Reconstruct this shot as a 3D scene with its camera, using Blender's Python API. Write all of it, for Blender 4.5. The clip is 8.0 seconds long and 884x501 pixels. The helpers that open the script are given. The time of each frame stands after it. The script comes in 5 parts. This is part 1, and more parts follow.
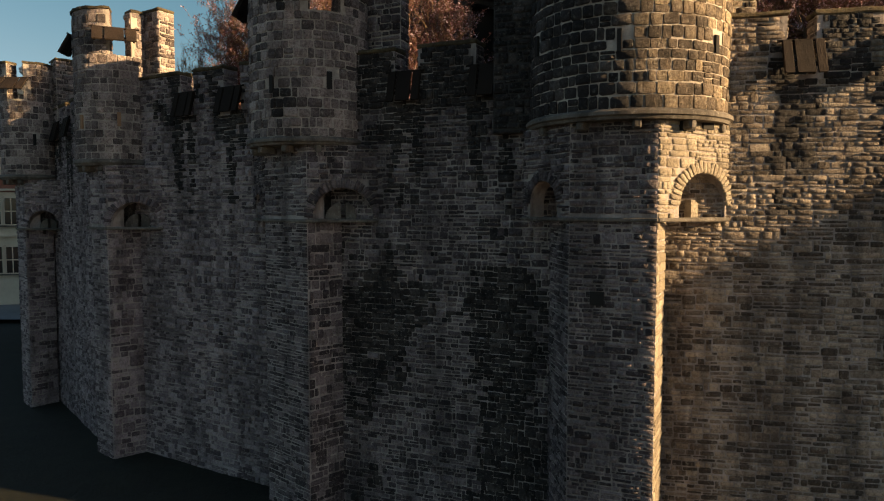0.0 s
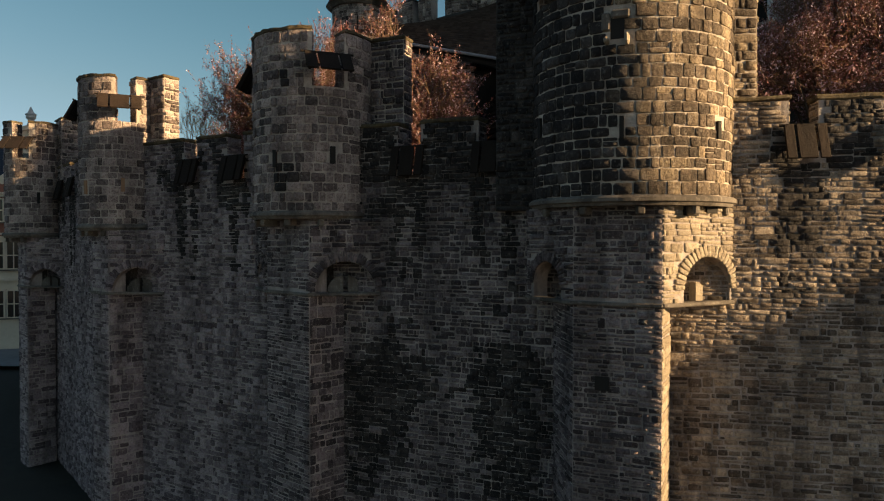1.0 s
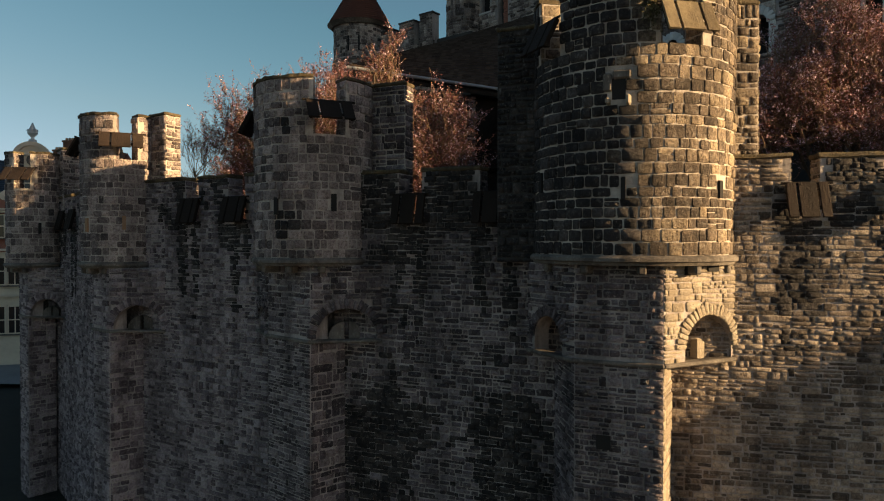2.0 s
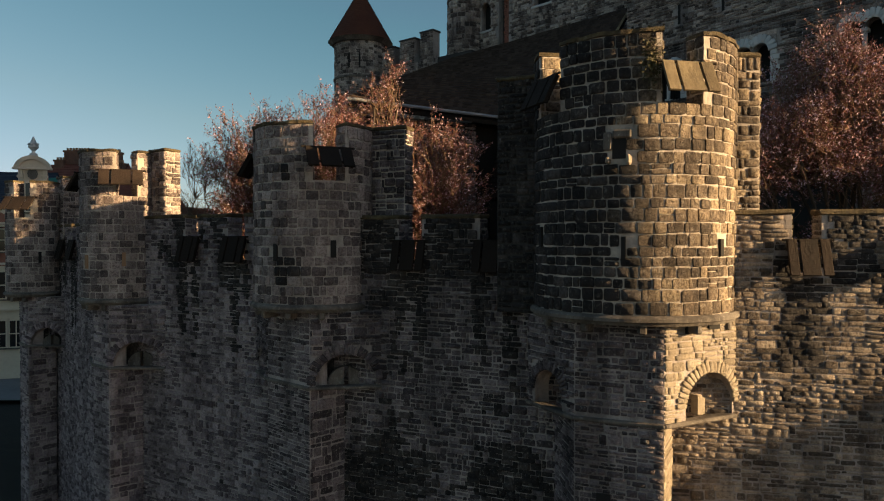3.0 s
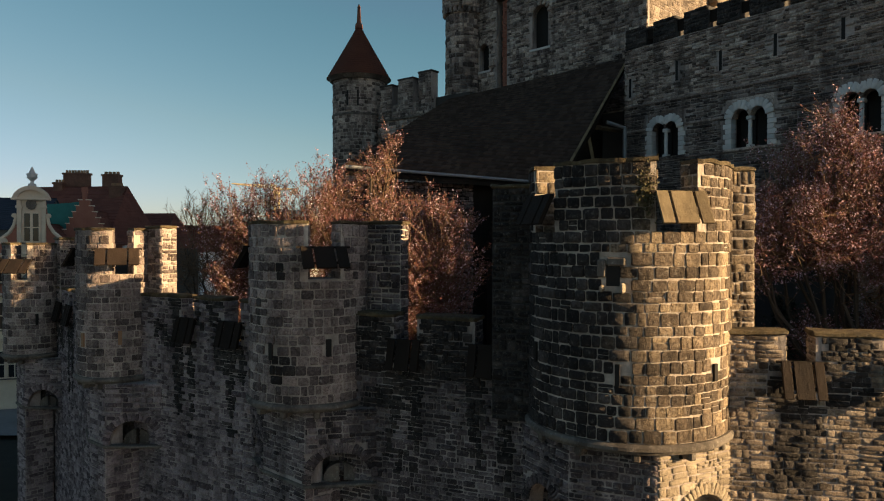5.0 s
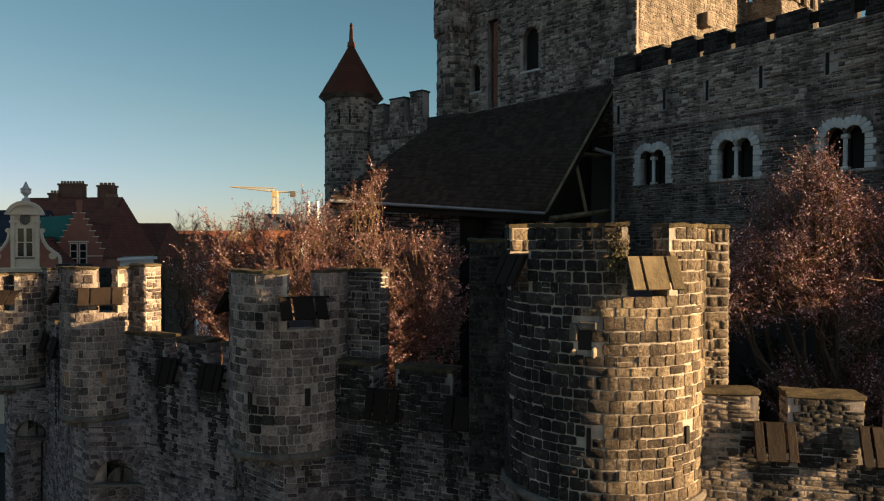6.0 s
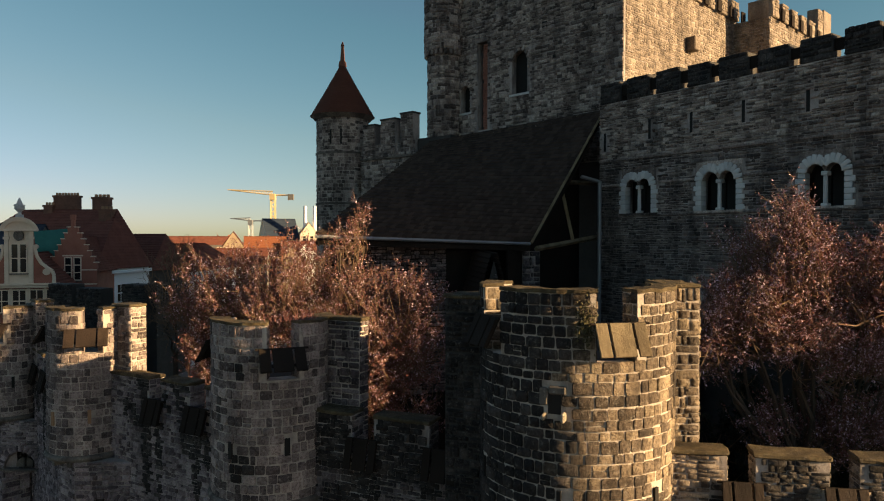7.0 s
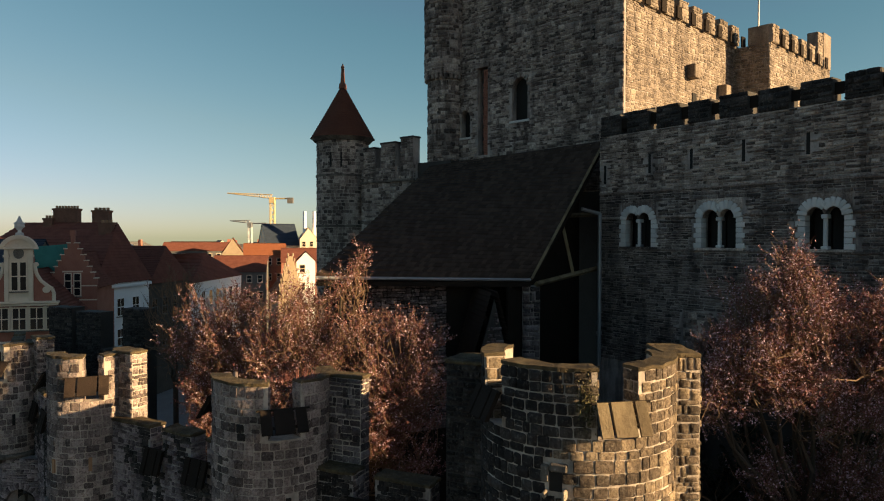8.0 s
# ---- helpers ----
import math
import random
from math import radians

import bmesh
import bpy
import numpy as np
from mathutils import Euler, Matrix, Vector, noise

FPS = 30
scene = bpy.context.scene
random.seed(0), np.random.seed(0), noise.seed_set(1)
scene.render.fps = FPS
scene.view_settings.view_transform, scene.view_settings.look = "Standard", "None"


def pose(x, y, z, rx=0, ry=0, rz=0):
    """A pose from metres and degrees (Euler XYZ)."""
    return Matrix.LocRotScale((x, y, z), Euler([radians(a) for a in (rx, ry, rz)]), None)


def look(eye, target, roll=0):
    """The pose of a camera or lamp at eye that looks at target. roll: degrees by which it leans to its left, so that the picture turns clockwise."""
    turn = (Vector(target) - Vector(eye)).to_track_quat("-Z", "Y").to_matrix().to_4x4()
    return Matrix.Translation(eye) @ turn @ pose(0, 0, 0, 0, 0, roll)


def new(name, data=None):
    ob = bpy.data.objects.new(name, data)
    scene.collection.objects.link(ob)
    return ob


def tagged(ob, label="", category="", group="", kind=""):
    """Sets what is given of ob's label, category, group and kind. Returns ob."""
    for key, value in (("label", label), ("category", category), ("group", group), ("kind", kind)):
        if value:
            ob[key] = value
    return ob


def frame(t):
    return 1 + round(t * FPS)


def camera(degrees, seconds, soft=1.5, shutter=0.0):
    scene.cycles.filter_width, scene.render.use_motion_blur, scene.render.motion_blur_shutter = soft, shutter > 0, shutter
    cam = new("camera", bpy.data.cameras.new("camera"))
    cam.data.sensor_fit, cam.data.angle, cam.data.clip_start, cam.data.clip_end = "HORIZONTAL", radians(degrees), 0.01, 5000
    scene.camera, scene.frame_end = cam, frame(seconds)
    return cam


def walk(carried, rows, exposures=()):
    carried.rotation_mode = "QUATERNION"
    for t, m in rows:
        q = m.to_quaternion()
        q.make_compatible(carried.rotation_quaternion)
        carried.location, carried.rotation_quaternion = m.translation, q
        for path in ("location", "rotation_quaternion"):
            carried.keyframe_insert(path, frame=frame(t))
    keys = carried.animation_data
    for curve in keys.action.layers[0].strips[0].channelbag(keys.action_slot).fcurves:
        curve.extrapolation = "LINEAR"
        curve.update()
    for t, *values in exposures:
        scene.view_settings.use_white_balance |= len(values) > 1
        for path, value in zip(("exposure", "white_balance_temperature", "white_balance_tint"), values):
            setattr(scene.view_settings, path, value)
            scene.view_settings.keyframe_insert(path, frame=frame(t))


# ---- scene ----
cam = camera(65.5, 8.0, soft=1.1)
METRES, EYE, TILT, LEAN, TURN = 9.5, 8.0, -3.5, 0.0, 0.0
ROWS = [
    (0.0, 0.0000, 0.0000, 0.0000, -0.000, 0.000, -0.000),
    (0.5, -0.0010, 0.0062, 0.0527, 0.066, 1.595, 0.010),
    (1.0, -0.0025, 0.0061, 0.1057, 0.145, 2.544, -0.010),
    (1.5, -0.0036, 0.0039, 0.1603, 0.171, 2.742, -0.050),
    (3.0, 0.0003, 0.0017, 0.3299, 0.330, 2.663, -0.080),
    (3.5, 0.0035, 0.0016, 0.3894, 0.343, 2.676, -0.080),
    (4.0, 0.0074, -0.0026, 0.4494, 0.343, 2.676, -0.080),
    (4.5, 0.0075, -0.0054, 0.5090, 0.343, 2.676, -0.090),
    (6.0, 0.0626, -0.0207, 0.6899, 0.316, 2.637, -0.150),
    (6.5, 0.1063, -0.0336, 0.7511, 0.290, 2.623, -0.110),
    (7.0, 0.1148, -0.0466, 0.8168, 0.250, 2.571, -0.070),
    (7.5, 0.1135, -0.0533, 0.8906, 0.211, 2.557, -0.090),
    (8.0, 0.1105, -0.0560, 0.9672, 0.198, 2.505, -0.110),
]
walk(cam, [(t, pose(0, 0, EYE, TILT, LEAN, TURN) @ pose(METRES * x, METRES * y, METRES * z, 90 + pitch, roll, yaw)) for t, x, y, z, yaw, pitch, roll in ROWS],
     exposures=[(0.0, 1.12, 7100, 19.5), (8.0, 1.12, 7100, 19.5)])

# ---- world, sun ----
SUN_TO = Vector((0.925, -0.315, 0.212)).normalized()
world = bpy.data.worlds.new("world")
scene.world = world
world.use_nodes = True
wn = world.node_tree
sky = wn.nodes.new("ShaderNodeTexSky")
sky.sky_type = "NISHITA"
sky.sun_disc = False
sky.sun_elevation = math.asin(SUN_TO.z)
sky.sun_rotation = math.atan2(SUN_TO.x, SUN_TO.y)
sky.air_density, sky.dust_density, sky.ozone_density = 0.72, 0.5, 3.0
tone = wn.nodes.new("ShaderNodeMix")
tone.data_type, tone.blend_type = "RGBA", "MULTIPLY"
tone.inputs[0].default_value = 1.0
level, span, hue = wn.nodes.new("ShaderNodeRGBToBW"), wn.nodes.new("ShaderNodeMapRange"), wn.nodes.new("ShaderNodeValToRGB")
span.inputs[1].default_value, span.inputs[2].default_value = 0.6, 4.4
hue.color_ramp.elements.new(0.4), hue.color_ramp.elements.new(0.6)
for stop, at_, rgb in zip(hue.color_ramp.elements, (0.0, 0.24, 0.55, 1.0), ((1.0, 0.93, 0.80), (0.82, 1.04, 0.72), (1.0, 0.96, 0.67), (1.0, 0.84, 0.73))):
    stop.position, stop.color = at_, (*rgb, 1)
wn.links.new(sky.outputs[0], level.inputs[0])
wn.links.new(level.outputs[0], span.inputs[0])
wn.links.new(span.outputs[0], hue.inputs[0])
wn.links.new(hue.outputs[0], tone.inputs[7])
wn.links.new(sky.outputs[0], tone.inputs[6])
wn.links.new(tone.outputs[2], wn.nodes["Background"].inputs[0])
wn.nodes["Background"].inputs[1].default_value = 0.076
sun = new("sun", bpy.data.lights.new("sun", "SUN"))
sun.data.energy, sun.data.angle, sun.data.color = 5.7, radians(0.6), (1.0, 0.755, 0.405)
sun.matrix_world = look(SUN_TO * 100, (0, 0, 0))


# ---- materials ----
def material(name, colours, rough=0.85, metal=0.0, grain=20.0, stain=1.2, vary=0.35, bump=0.3, island=False, spec=0.3, stretch=(1, 1, 1), streak=0.0, lime=0.0, each=0.36, pit=0.0):
    """A surface of two noise scales between the colours, with relief; island: every piece has a tone of its own."""
    m = bpy.data.materials.new(name)
    m.use_nodes = True
    n, l = m.node_tree.nodes, m.node_tree.links
    b = n["Principled BSDF"]
    geo, tex = n.new("ShaderNodeNewGeometry"), n.new("ShaderNodeMapping")
    tex.inputs["Scale"].default_value = stretch
    l.new(geo.outputs["Position"], tex.inputs["Vector"])
    fine, wide = n.new("ShaderNodeTexNoise"), n.new("ShaderNodeTexNoise")
    fine.inputs["Scale"].default_value, fine.inputs["Detail"].default_value = grain, 9
    fine.inputs["Roughness"].default_value = 0.72
    wide.inputs["Scale"].default_value, wide.inputs["Detail"].default_value = stain, 4
    l.new(tex.outputs[0], fine.inputs["Vector"])
    l.new(geo.outputs["Position"], wide.inputs["Vector"])
    mix = n.new("ShaderNodeMath")
    mix.operation = "MULTIPLY_ADD"
    mix.inputs[1].default_value = 0.5
    l.new(fine.outputs[0], mix.inputs[0])
    half = n.new("ShaderNodeMath")
    half.operation = "MULTIPLY"
    half.inputs[1].default_value = 0.5
    l.new(wide.outputs[0], half.inputs[0])
    l.new(half.outputs[0], mix.inputs[2])
    factor = mix.outputs[0]
    if island:
        info = n.new("ShaderNodeObjectInfo")
        add, frac = n.new("ShaderNodeMath"), n.new("ShaderNodeMath")
        add.operation, frac.operation = "ADD", "FRACT"
        l.new(geo.outputs["Random Per Island"], add.inputs[0])
        l.new(info.outputs["Random"], add.inputs[1])
        l.new(add.outputs[0], frac.inputs[0])
        blend = n.new("ShaderNodeMix")
        blend.inputs[0].default_value = each
        l.new(factor, blend.inputs[2])
        l.new(frac.outputs[0], blend.inputs[3])
        factor = blend.outputs[0]
    ramp = n.new("ShaderNodeValToRGB")
    els = ramp.color_ramp.elements
    lo, hi = 0.5 - vary / 2 - 0.12, 0.5 + vary / 2 + 0.12
    while len(els) < len(colours):
        els.new(0.5)
    for i, c in enumerate(colours):
        els[i].position = lo + (hi - lo) * i / max(1, len(colours) - 1)
        els[i].color = (*c, 1)
    l.new(factor, ramp.inputs[0])
    colour = ramp.outputs[0]
    if lime:
        spots, edge, tint = n.new("ShaderNodeTexNoise"), n.new("ShaderNodeMapRange"), n.new("ShaderNodeMix")
        spots.inputs["Scale"].default_value, spots.inputs["Detail"].default_value, spots.inputs["Roughness"].default_value = 12.0, 9, 0.76
        l.new(geo.outputs["Position"], spots.inputs["Vector"])
        edge.inputs[1].default_value, edge.inputs[2].default_value, edge.inputs[4].default_value = 0.54, 0.64, lime
        l.new(spots.outputs[0], edge.inputs[0])
        tint.data_type = "RGBA"
        l.new(edge.outputs[0], tint.inputs[0])
        l.new(colour, tint.inputs[6])
        tint.inputs[7].default_value = (0.46, 0.42, 0.36, 1)
        colour = tint.outputs[2]
    if pit:
        holes_, deep, dim = n.new("ShaderNodeTexNoise"), n.new("ShaderNodeMapRange"), n.new("ShaderNodeMix")
        holes_.inputs["Scale"].default_value, holes_.inputs["Detail"].default_value, holes_.inputs["Roughness"].default_value = 17.0, 8, 0.8
        l.new(geo.outputs["Position"], holes_.inputs["Vector"])
        deep.inputs[1].default_value, deep.inputs[2].default_value, deep.inputs[4].default_value = 0.52, 0.42, pit
        l.new(holes_.outputs[0], deep.inputs[0])
        dim.data_type, dim.blend_type = "RGBA", "MULTIPLY"
        l.new(deep.outputs[0], dim.inputs[0])
        l.new(colour, dim.inputs[6])
        dim.inputs[7].default_value = (0.3, 0.26, 0.24, 1)
        colour = dim.outputs[2]
    if streak:
        runs, long, dark, wash = n.new("ShaderNodeTexNoise"), n.new("ShaderNodeMapping"), n.new("ShaderNodeMapRange"), n.new("ShaderNodeMix")
        long.inputs["Scale"].default_value = (1.5, 1.5, 0.32)
        runs.inputs["Scale"].default_value, runs.inputs["Detail"].default_value, runs.inputs["Roughness"].default_value = 1.0, 7, 0.62
        l.new(geo.outputs["Position"], long.inputs["Vector"])
        l.new(long.outputs[0], runs.inputs["Vector"])
        dark.inputs[1].default_value, dark.inputs[2].default_value, dark.inputs[4].default_value = 0.47, 0.58, streak
        l.new(runs.outputs[0], dark.inputs[0])
        wash.data_type, wash.blend_type = "RGBA", "MULTIPLY"
        l.new(dark.outputs[0], wash.inputs[0])
        l.new(colour, wash.inputs[6])
        wash.inputs[7].default_value = (0.16, 0.15, 0.16, 1)
        colour = wash.outputs[2]
    l.new(colour, b.inputs["Base Color"])
    b.inputs["Roughness"].default_value, b.inputs["Metallic"].default_value = rough, metal
    b.inputs["Specular IOR Level"].default_value = spec
    if bump:
        bp = n.new("ShaderNodeBump")
        bp.inputs["Strength"].default_value, bp.inputs["Distance"].default_value = bump, 0.06
        l.new(fine.outputs[0], bp.inputs["Height"])
        l.new(bp.outputs[0], b.inputs["Normal"])
    return m


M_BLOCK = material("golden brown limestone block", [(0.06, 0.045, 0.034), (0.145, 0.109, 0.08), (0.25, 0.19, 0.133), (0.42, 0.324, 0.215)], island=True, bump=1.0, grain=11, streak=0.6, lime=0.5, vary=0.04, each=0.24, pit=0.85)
# Drum stone again, greyed and lightened to suit the bartizans in shade.
M_GREYBLOCK = material("grey stone block toned for shade", [(0.09, 0.069, 0.066), (0.215, 0.168, 0.157), (0.35, 0.277, 0.255), (0.51, 0.408, 0.365)], island=True, bump=1.0, grain=11, streak=0.35, lime=0.6, vary=0.03, each=0.28, pit=0.7)
# Near-black stone for crust stains and for shade painted into the masonry.
M_CRUST_SHADE = material("black stone for crust and shade", [(0.012, 0.010, 0.010), (0.027, 0.0225, 0.0215), (0.05, 0.042, 0.039), (0.12, 0.1, 0.09)], island=True, bump=1.0, grain=11, streak=0.4, lime=0.3, vary=0.14, each=0.28, pit=0.6)
# The sunlit look of arch, pillar and brackets is put into this paler colour.
M_QUOIN = material("limestone in pale sunlit tone", [(0.20, 0.16, 0.115), (0.33, 0.27, 0.198), (0.46, 0.39, 0.295)], island=True, bump=1.0, grain=13, streak=0.25, lime=0.5)
M_JOINT = material("lime joint", [(0.22, 0.182, 0.155), (0.42, 0.356, 0.302), (0.57, 0.492, 0.42), (0.67, 0.587, 0.5)], grain=7, bump=0.8, streak=0.35, vary=0.2)
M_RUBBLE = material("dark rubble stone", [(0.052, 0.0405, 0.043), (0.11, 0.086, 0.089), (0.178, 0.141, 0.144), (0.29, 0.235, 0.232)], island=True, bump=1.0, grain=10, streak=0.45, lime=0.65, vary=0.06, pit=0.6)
# Paler copy of the rubble, with the violet of the shaded walls in its colour.
M_GREYRUBBLE = material("rubble with violet shade tone", [(0.1, 0.076, 0.082), (0.205, 0.16, 0.168), (0.31, 0.248, 0.254), (0.45, 0.366, 0.362)], island=True, bump=1.0, grain=10, streak=0.3, lime=0.6, vary=0.08, pit=0.55)
# Tan copy of the rubble, brightened for the wall that stands in sun.
M_TANRUBBLE = material("rubble slab in sunlit tan", [(0.08, 0.06, 0.046), (0.19, 0.145, 0.112), (0.32, 0.25, 0.192), (0.5, 0.4, 0.305)], island=True, bump=1.0, grain=10, streak=0.5, lime=0.6, vary=0.06, pit=0.6)
M_MORTAR = material("lime mortar", [(0.14, 0.118, 0.109), (0.38, 0.325, 0.295), (0.6, 0.525, 0.47)], grain=9, bump=0.8, streak=0.6)
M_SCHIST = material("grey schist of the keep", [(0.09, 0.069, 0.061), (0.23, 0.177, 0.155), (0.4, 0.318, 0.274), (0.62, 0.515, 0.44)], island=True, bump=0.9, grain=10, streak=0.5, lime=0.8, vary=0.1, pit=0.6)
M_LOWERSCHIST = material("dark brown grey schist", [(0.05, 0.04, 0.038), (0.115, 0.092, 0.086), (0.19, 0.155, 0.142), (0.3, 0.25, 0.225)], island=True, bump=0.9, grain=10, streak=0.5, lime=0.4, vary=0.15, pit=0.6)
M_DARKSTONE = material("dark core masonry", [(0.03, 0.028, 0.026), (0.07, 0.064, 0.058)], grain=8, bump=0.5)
M_COPING = material("weathered brown coping", [(0.028, 0.02, 0.012), (0.068, 0.049, 0.026), (0.125, 0.092, 0.047), (0.22, 0.17, 0.085)], grain=9, bump=1.0, stain=2.5, lime=0.2, streak=0.5, vary=0.2)
M_SHADELEAF = material("near-black leaf for shade", [(0.008, 0.011, 0.006), (0.018, 0.022, 0.012), (0.03, 0.034, 0.018)], grain=3, bump=0, island=True, rough=0.7)
M_PAVING = material("grey street paving", [(0.14, 0.134, 0.127), (0.2, 0.193, 0.183), (0.26, 0.253, 0.242)], grain=3, stain=0.4, bump=0.3)
M_BAND = material("dressed sandstone", [(0.07, 0.059, 0.05), (0.15, 0.128, 0.107), (0.25, 0.22, 0.18)], grain=10, bump=0.5, streak=0.6, lime=0.4)
M_PALE = material("pale window stone", [(0.36, 0.36, 0.35), (0.55, 0.54, 0.52), (0.66, 0.65, 0.62)], grain=6, bump=0.2, island=True)
M_WOOD = material("weathered oak plank", [(0.06, 0.042, 0.025), (0.15, 0.11, 0.063), (0.27, 0.21, 0.125), (0.40, 0.33, 0.21)], grain=8, stretch=(3.5, 3.5, 0.35), bump=0.6, island=True, streak=0.45)
M_OLDWOOD = material("dark brown weathered plank", [(0.014, 0.009, 0.006), (0.034, 0.021, 0.014), (0.065, 0.042, 0.027)], grain=8, stretch=(3.5, 3.5, 0.35), bump=0.6, island=True, streak=0.5)
M_DARKWOOD = material("near-black timber", [(0.010, 0.008, 0.007), (0.03, 0.022, 0.017)], grain=9, stretch=(9, 9, 1), bump=0.3, spec=0.1)
M_ROOF = material("dark brown roof tiles", [(0.03, 0.021, 0.017), (0.055, 0.039, 0.031), (0.09, 0.063, 0.048)], grain=6, bump=0.3, island=True, rough=1.0, spec=0.05)
M_CONE = material("red brown cone tiles", [(0.08, 0.03, 0.02), (0.14, 0.055, 0.035), (0.19, 0.085, 0.055)], grain=10, bump=0.2, island=True, spec=0.1)
M_REDROOF = material("red clay roof", [(0.1, 0.038, 0.028), (0.18, 0.068, 0.05), (0.25, 0.104, 0.076)], grain=8, bump=0.3, rough=1.0, spec=0.1)
M_ORANGE = material("orange clay roof", [(0.2, 0.065, 0.03), (0.31, 0.11, 0.05)], grain=8, bump=0.2)
M_BRICK = material("red brick", [(0.22, 0.082, 0.055), (0.34, 0.135, 0.093), (0.43, 0.195, 0.138)], grain=12, bump=0.2)
M_DARKPLASTER = material("dark brown plaster", [(0.035, 0.03, 0.027), (0.07, 0.06, 0.052), (0.11, 0.096, 0.082)], grain=4, bump=0.2)
M_SANDGABLE = material("weathered sandstone gable", [(0.22, 0.16, 0.105), (0.36, 0.27, 0.18), (0.46, 0.36, 0.25)], grain=5, bump=0.3)
# Copy of the keep stone for its sunlit sides, toned for the light there.
M_FLANK = material("keep stone in sunlit flank tone", [(0.1, 0.077, 0.06), (0.2, 0.157, 0.121), (0.29, 0.232, 0.18), (0.4, 0.33, 0.255)], island=True, bump=0.8, grain=10, streak=0.4, lime=0.4, vary=0.12, each=0.22, pit=0.4)
M_CHIMNEY = material("brown chimney brick", [(0.08, 0.042, 0.03), (0.17, 0.085, 0.058), (0.27, 0.14, 0.09)], grain=6, bump=0.3)
M_POT_SUNSLIT = material("tan clay of pots and sunlit slits", [(0.24, 0.13, 0.07), (0.4, 0.24, 0.14)], grain=6, bump=0.2)
M_CREAM = material("cream facade stone", [(0.58, 0.46, 0.34), (0.72, 0.59, 0.45), (0.8, 0.68, 0.54)], grain=6, bump=0.15)
M_WHITE = material("white house paint", [(0.8, 0.81, 0.82), (0.9, 0.905, 0.91)], grain=3, bump=0.05)
M_GREYWALL = material("grey plaster", [(0.10, 0.095, 0.09), (0.18, 0.17, 0.16)], grain=4, bump=0.1)
M_SLATE = material("blue slate", [(0.025, 0.036, 0.055), (0.05, 0.068, 0.095)], grain=5, bump=0.1, rough=0.85, spec=0.15)
M_TEAL = material("teal tarpaulin", [(0.015, 0.14, 0.13), (0.03, 0.24, 0.21)], grain=3, bump=0.4, rough=0.6)
M_YELLOW = material("sun-bleached yellow crane paint", [(0.5, 0.38, 0.2), (0.62, 0.48, 0.27)], grain=3, bump=0)
M_STEEL = material("painted grey steel", [(0.2, 0.21, 0.22), (0.32, 0.33, 0.34)], grain=5, bump=0.05, rough=0.5, metal=0.4)
M_GRASS = material("dark grass", [(0.007, 0.008, 0.005), (0.016, 0.017, 0.010), (0.028, 0.028, 0.016)], grain=4, bump=0.8)
M_BARK = material("brown bark", [(0.03, 0.022, 0.017), (0.065, 0.048, 0.035), (0.11, 0.08, 0.056)], grain=15, stretch=(4, 4, 1), bump=0.5)
M_TWIG = material("brown twig", [(0.075, 0.046, 0.03), (0.17, 0.105, 0.064), (0.32, 0.21, 0.125)], grain=15, bump=0.0)
M_LEAF = material("russet leaf", [(0.07, 0.023, 0.023), (0.15, 0.055, 0.053), (0.24, 0.1, 0.095), (0.38, 0.19, 0.18)], grain=3, bump=0, island=True, rough=0.8, vary=0.2, spec=0.1)
M_PETAL = material("pale pink bud", [(0.27, 0.15, 0.175), (0.47, 0.315, 0.37), (0.72, 0.56, 0.64)], grain=3, bump=0, island=True, rough=0.8, each=0.6, spec=0.1)
M_WALLPLANT = material("dry olive leaf", [(0.03, 0.028, 0.012), (0.075, 0.066, 0.026), (0.14, 0.118, 0.05)], grain=4, bump=0, island=True, rough=0.7)
M_GLASS = material("dark window glass", [(0.012, 0.014, 0.016), (0.02, 0.022, 0.025)], grain=2, bump=0, rough=0.08, spec=0.5)
M_VOID = material("unlit opening", [(0.012, 0.011, 0.010), (0.02, 0.018, 0.016)], grain=2, bump=0)
M_RUST = material("rust red iron", [(0.14, 0.05, 0.03), (0.24, 0.10, 0.06)], grain=8, bump=0.1)


# ---- building blocks ----
def mesh_object(name, verts, faces, mat, parent=None, label="", smooth=False):
    me = bpy.data.meshes.new(name)
    me.from_pydata([tuple(v) for v in verts], [], faces)
    me.materials.append(mat)
    if smooth:
        me.polygons.foreach_set("use_smooth", [True] * len(me.polygons))
    me.update()
    ob = new(name, me)
    if parent:
        ob.parent = parent
    if label:
        ob["label"] = label
    return ob


def part(name, bm, mat, parent=None, label="", smooth=False):
    bmesh.ops.recalc_face_normals(bm, faces=bm.faces)
    me = bpy.data.meshes.new(name)
    bm.to_mesh(me)
    bm.free()
    me.materials.append(mat)
    if smooth:
        me.polygons.foreach_set("use_smooth", [True] * len(me.polygons))
    ob = new(name, me)
    if parent:
        ob.parent = parent
    if label:
        ob["label"] = label
    return ob


def thing(name, label, category, group="", kind="", at=(0, 0, 0)):
    ob = new(name)
    ob.empty_display_size = 0.3
    return tagged(ob, label, category, group, kind)


def add_box(bm, lo, hi, m=None, bevel=0.0):
    """An axis-aligned box, turned by m."""
    c = [(a + b) / 2 for a, b in zip(lo, hi)]
    d = [abs(b - a) for a, b in zip(lo, hi)]
    out = bmesh.ops.create_cube(bm, size=1, matrix=Matrix.Translation(c) @ Matrix.Diagonal((*d, 1)))
    vs = out["verts"]
    if bevel:
        es = list({e for v in vs for e in v.link_edges})
        r = bmesh.ops.bevel(bm, geom=es, offset=bevel, segments=1, affect="EDGES")
        vs = list({v for f in r["faces"] for v in f.verts} | {v for v in vs if v.is_valid})
    if m:
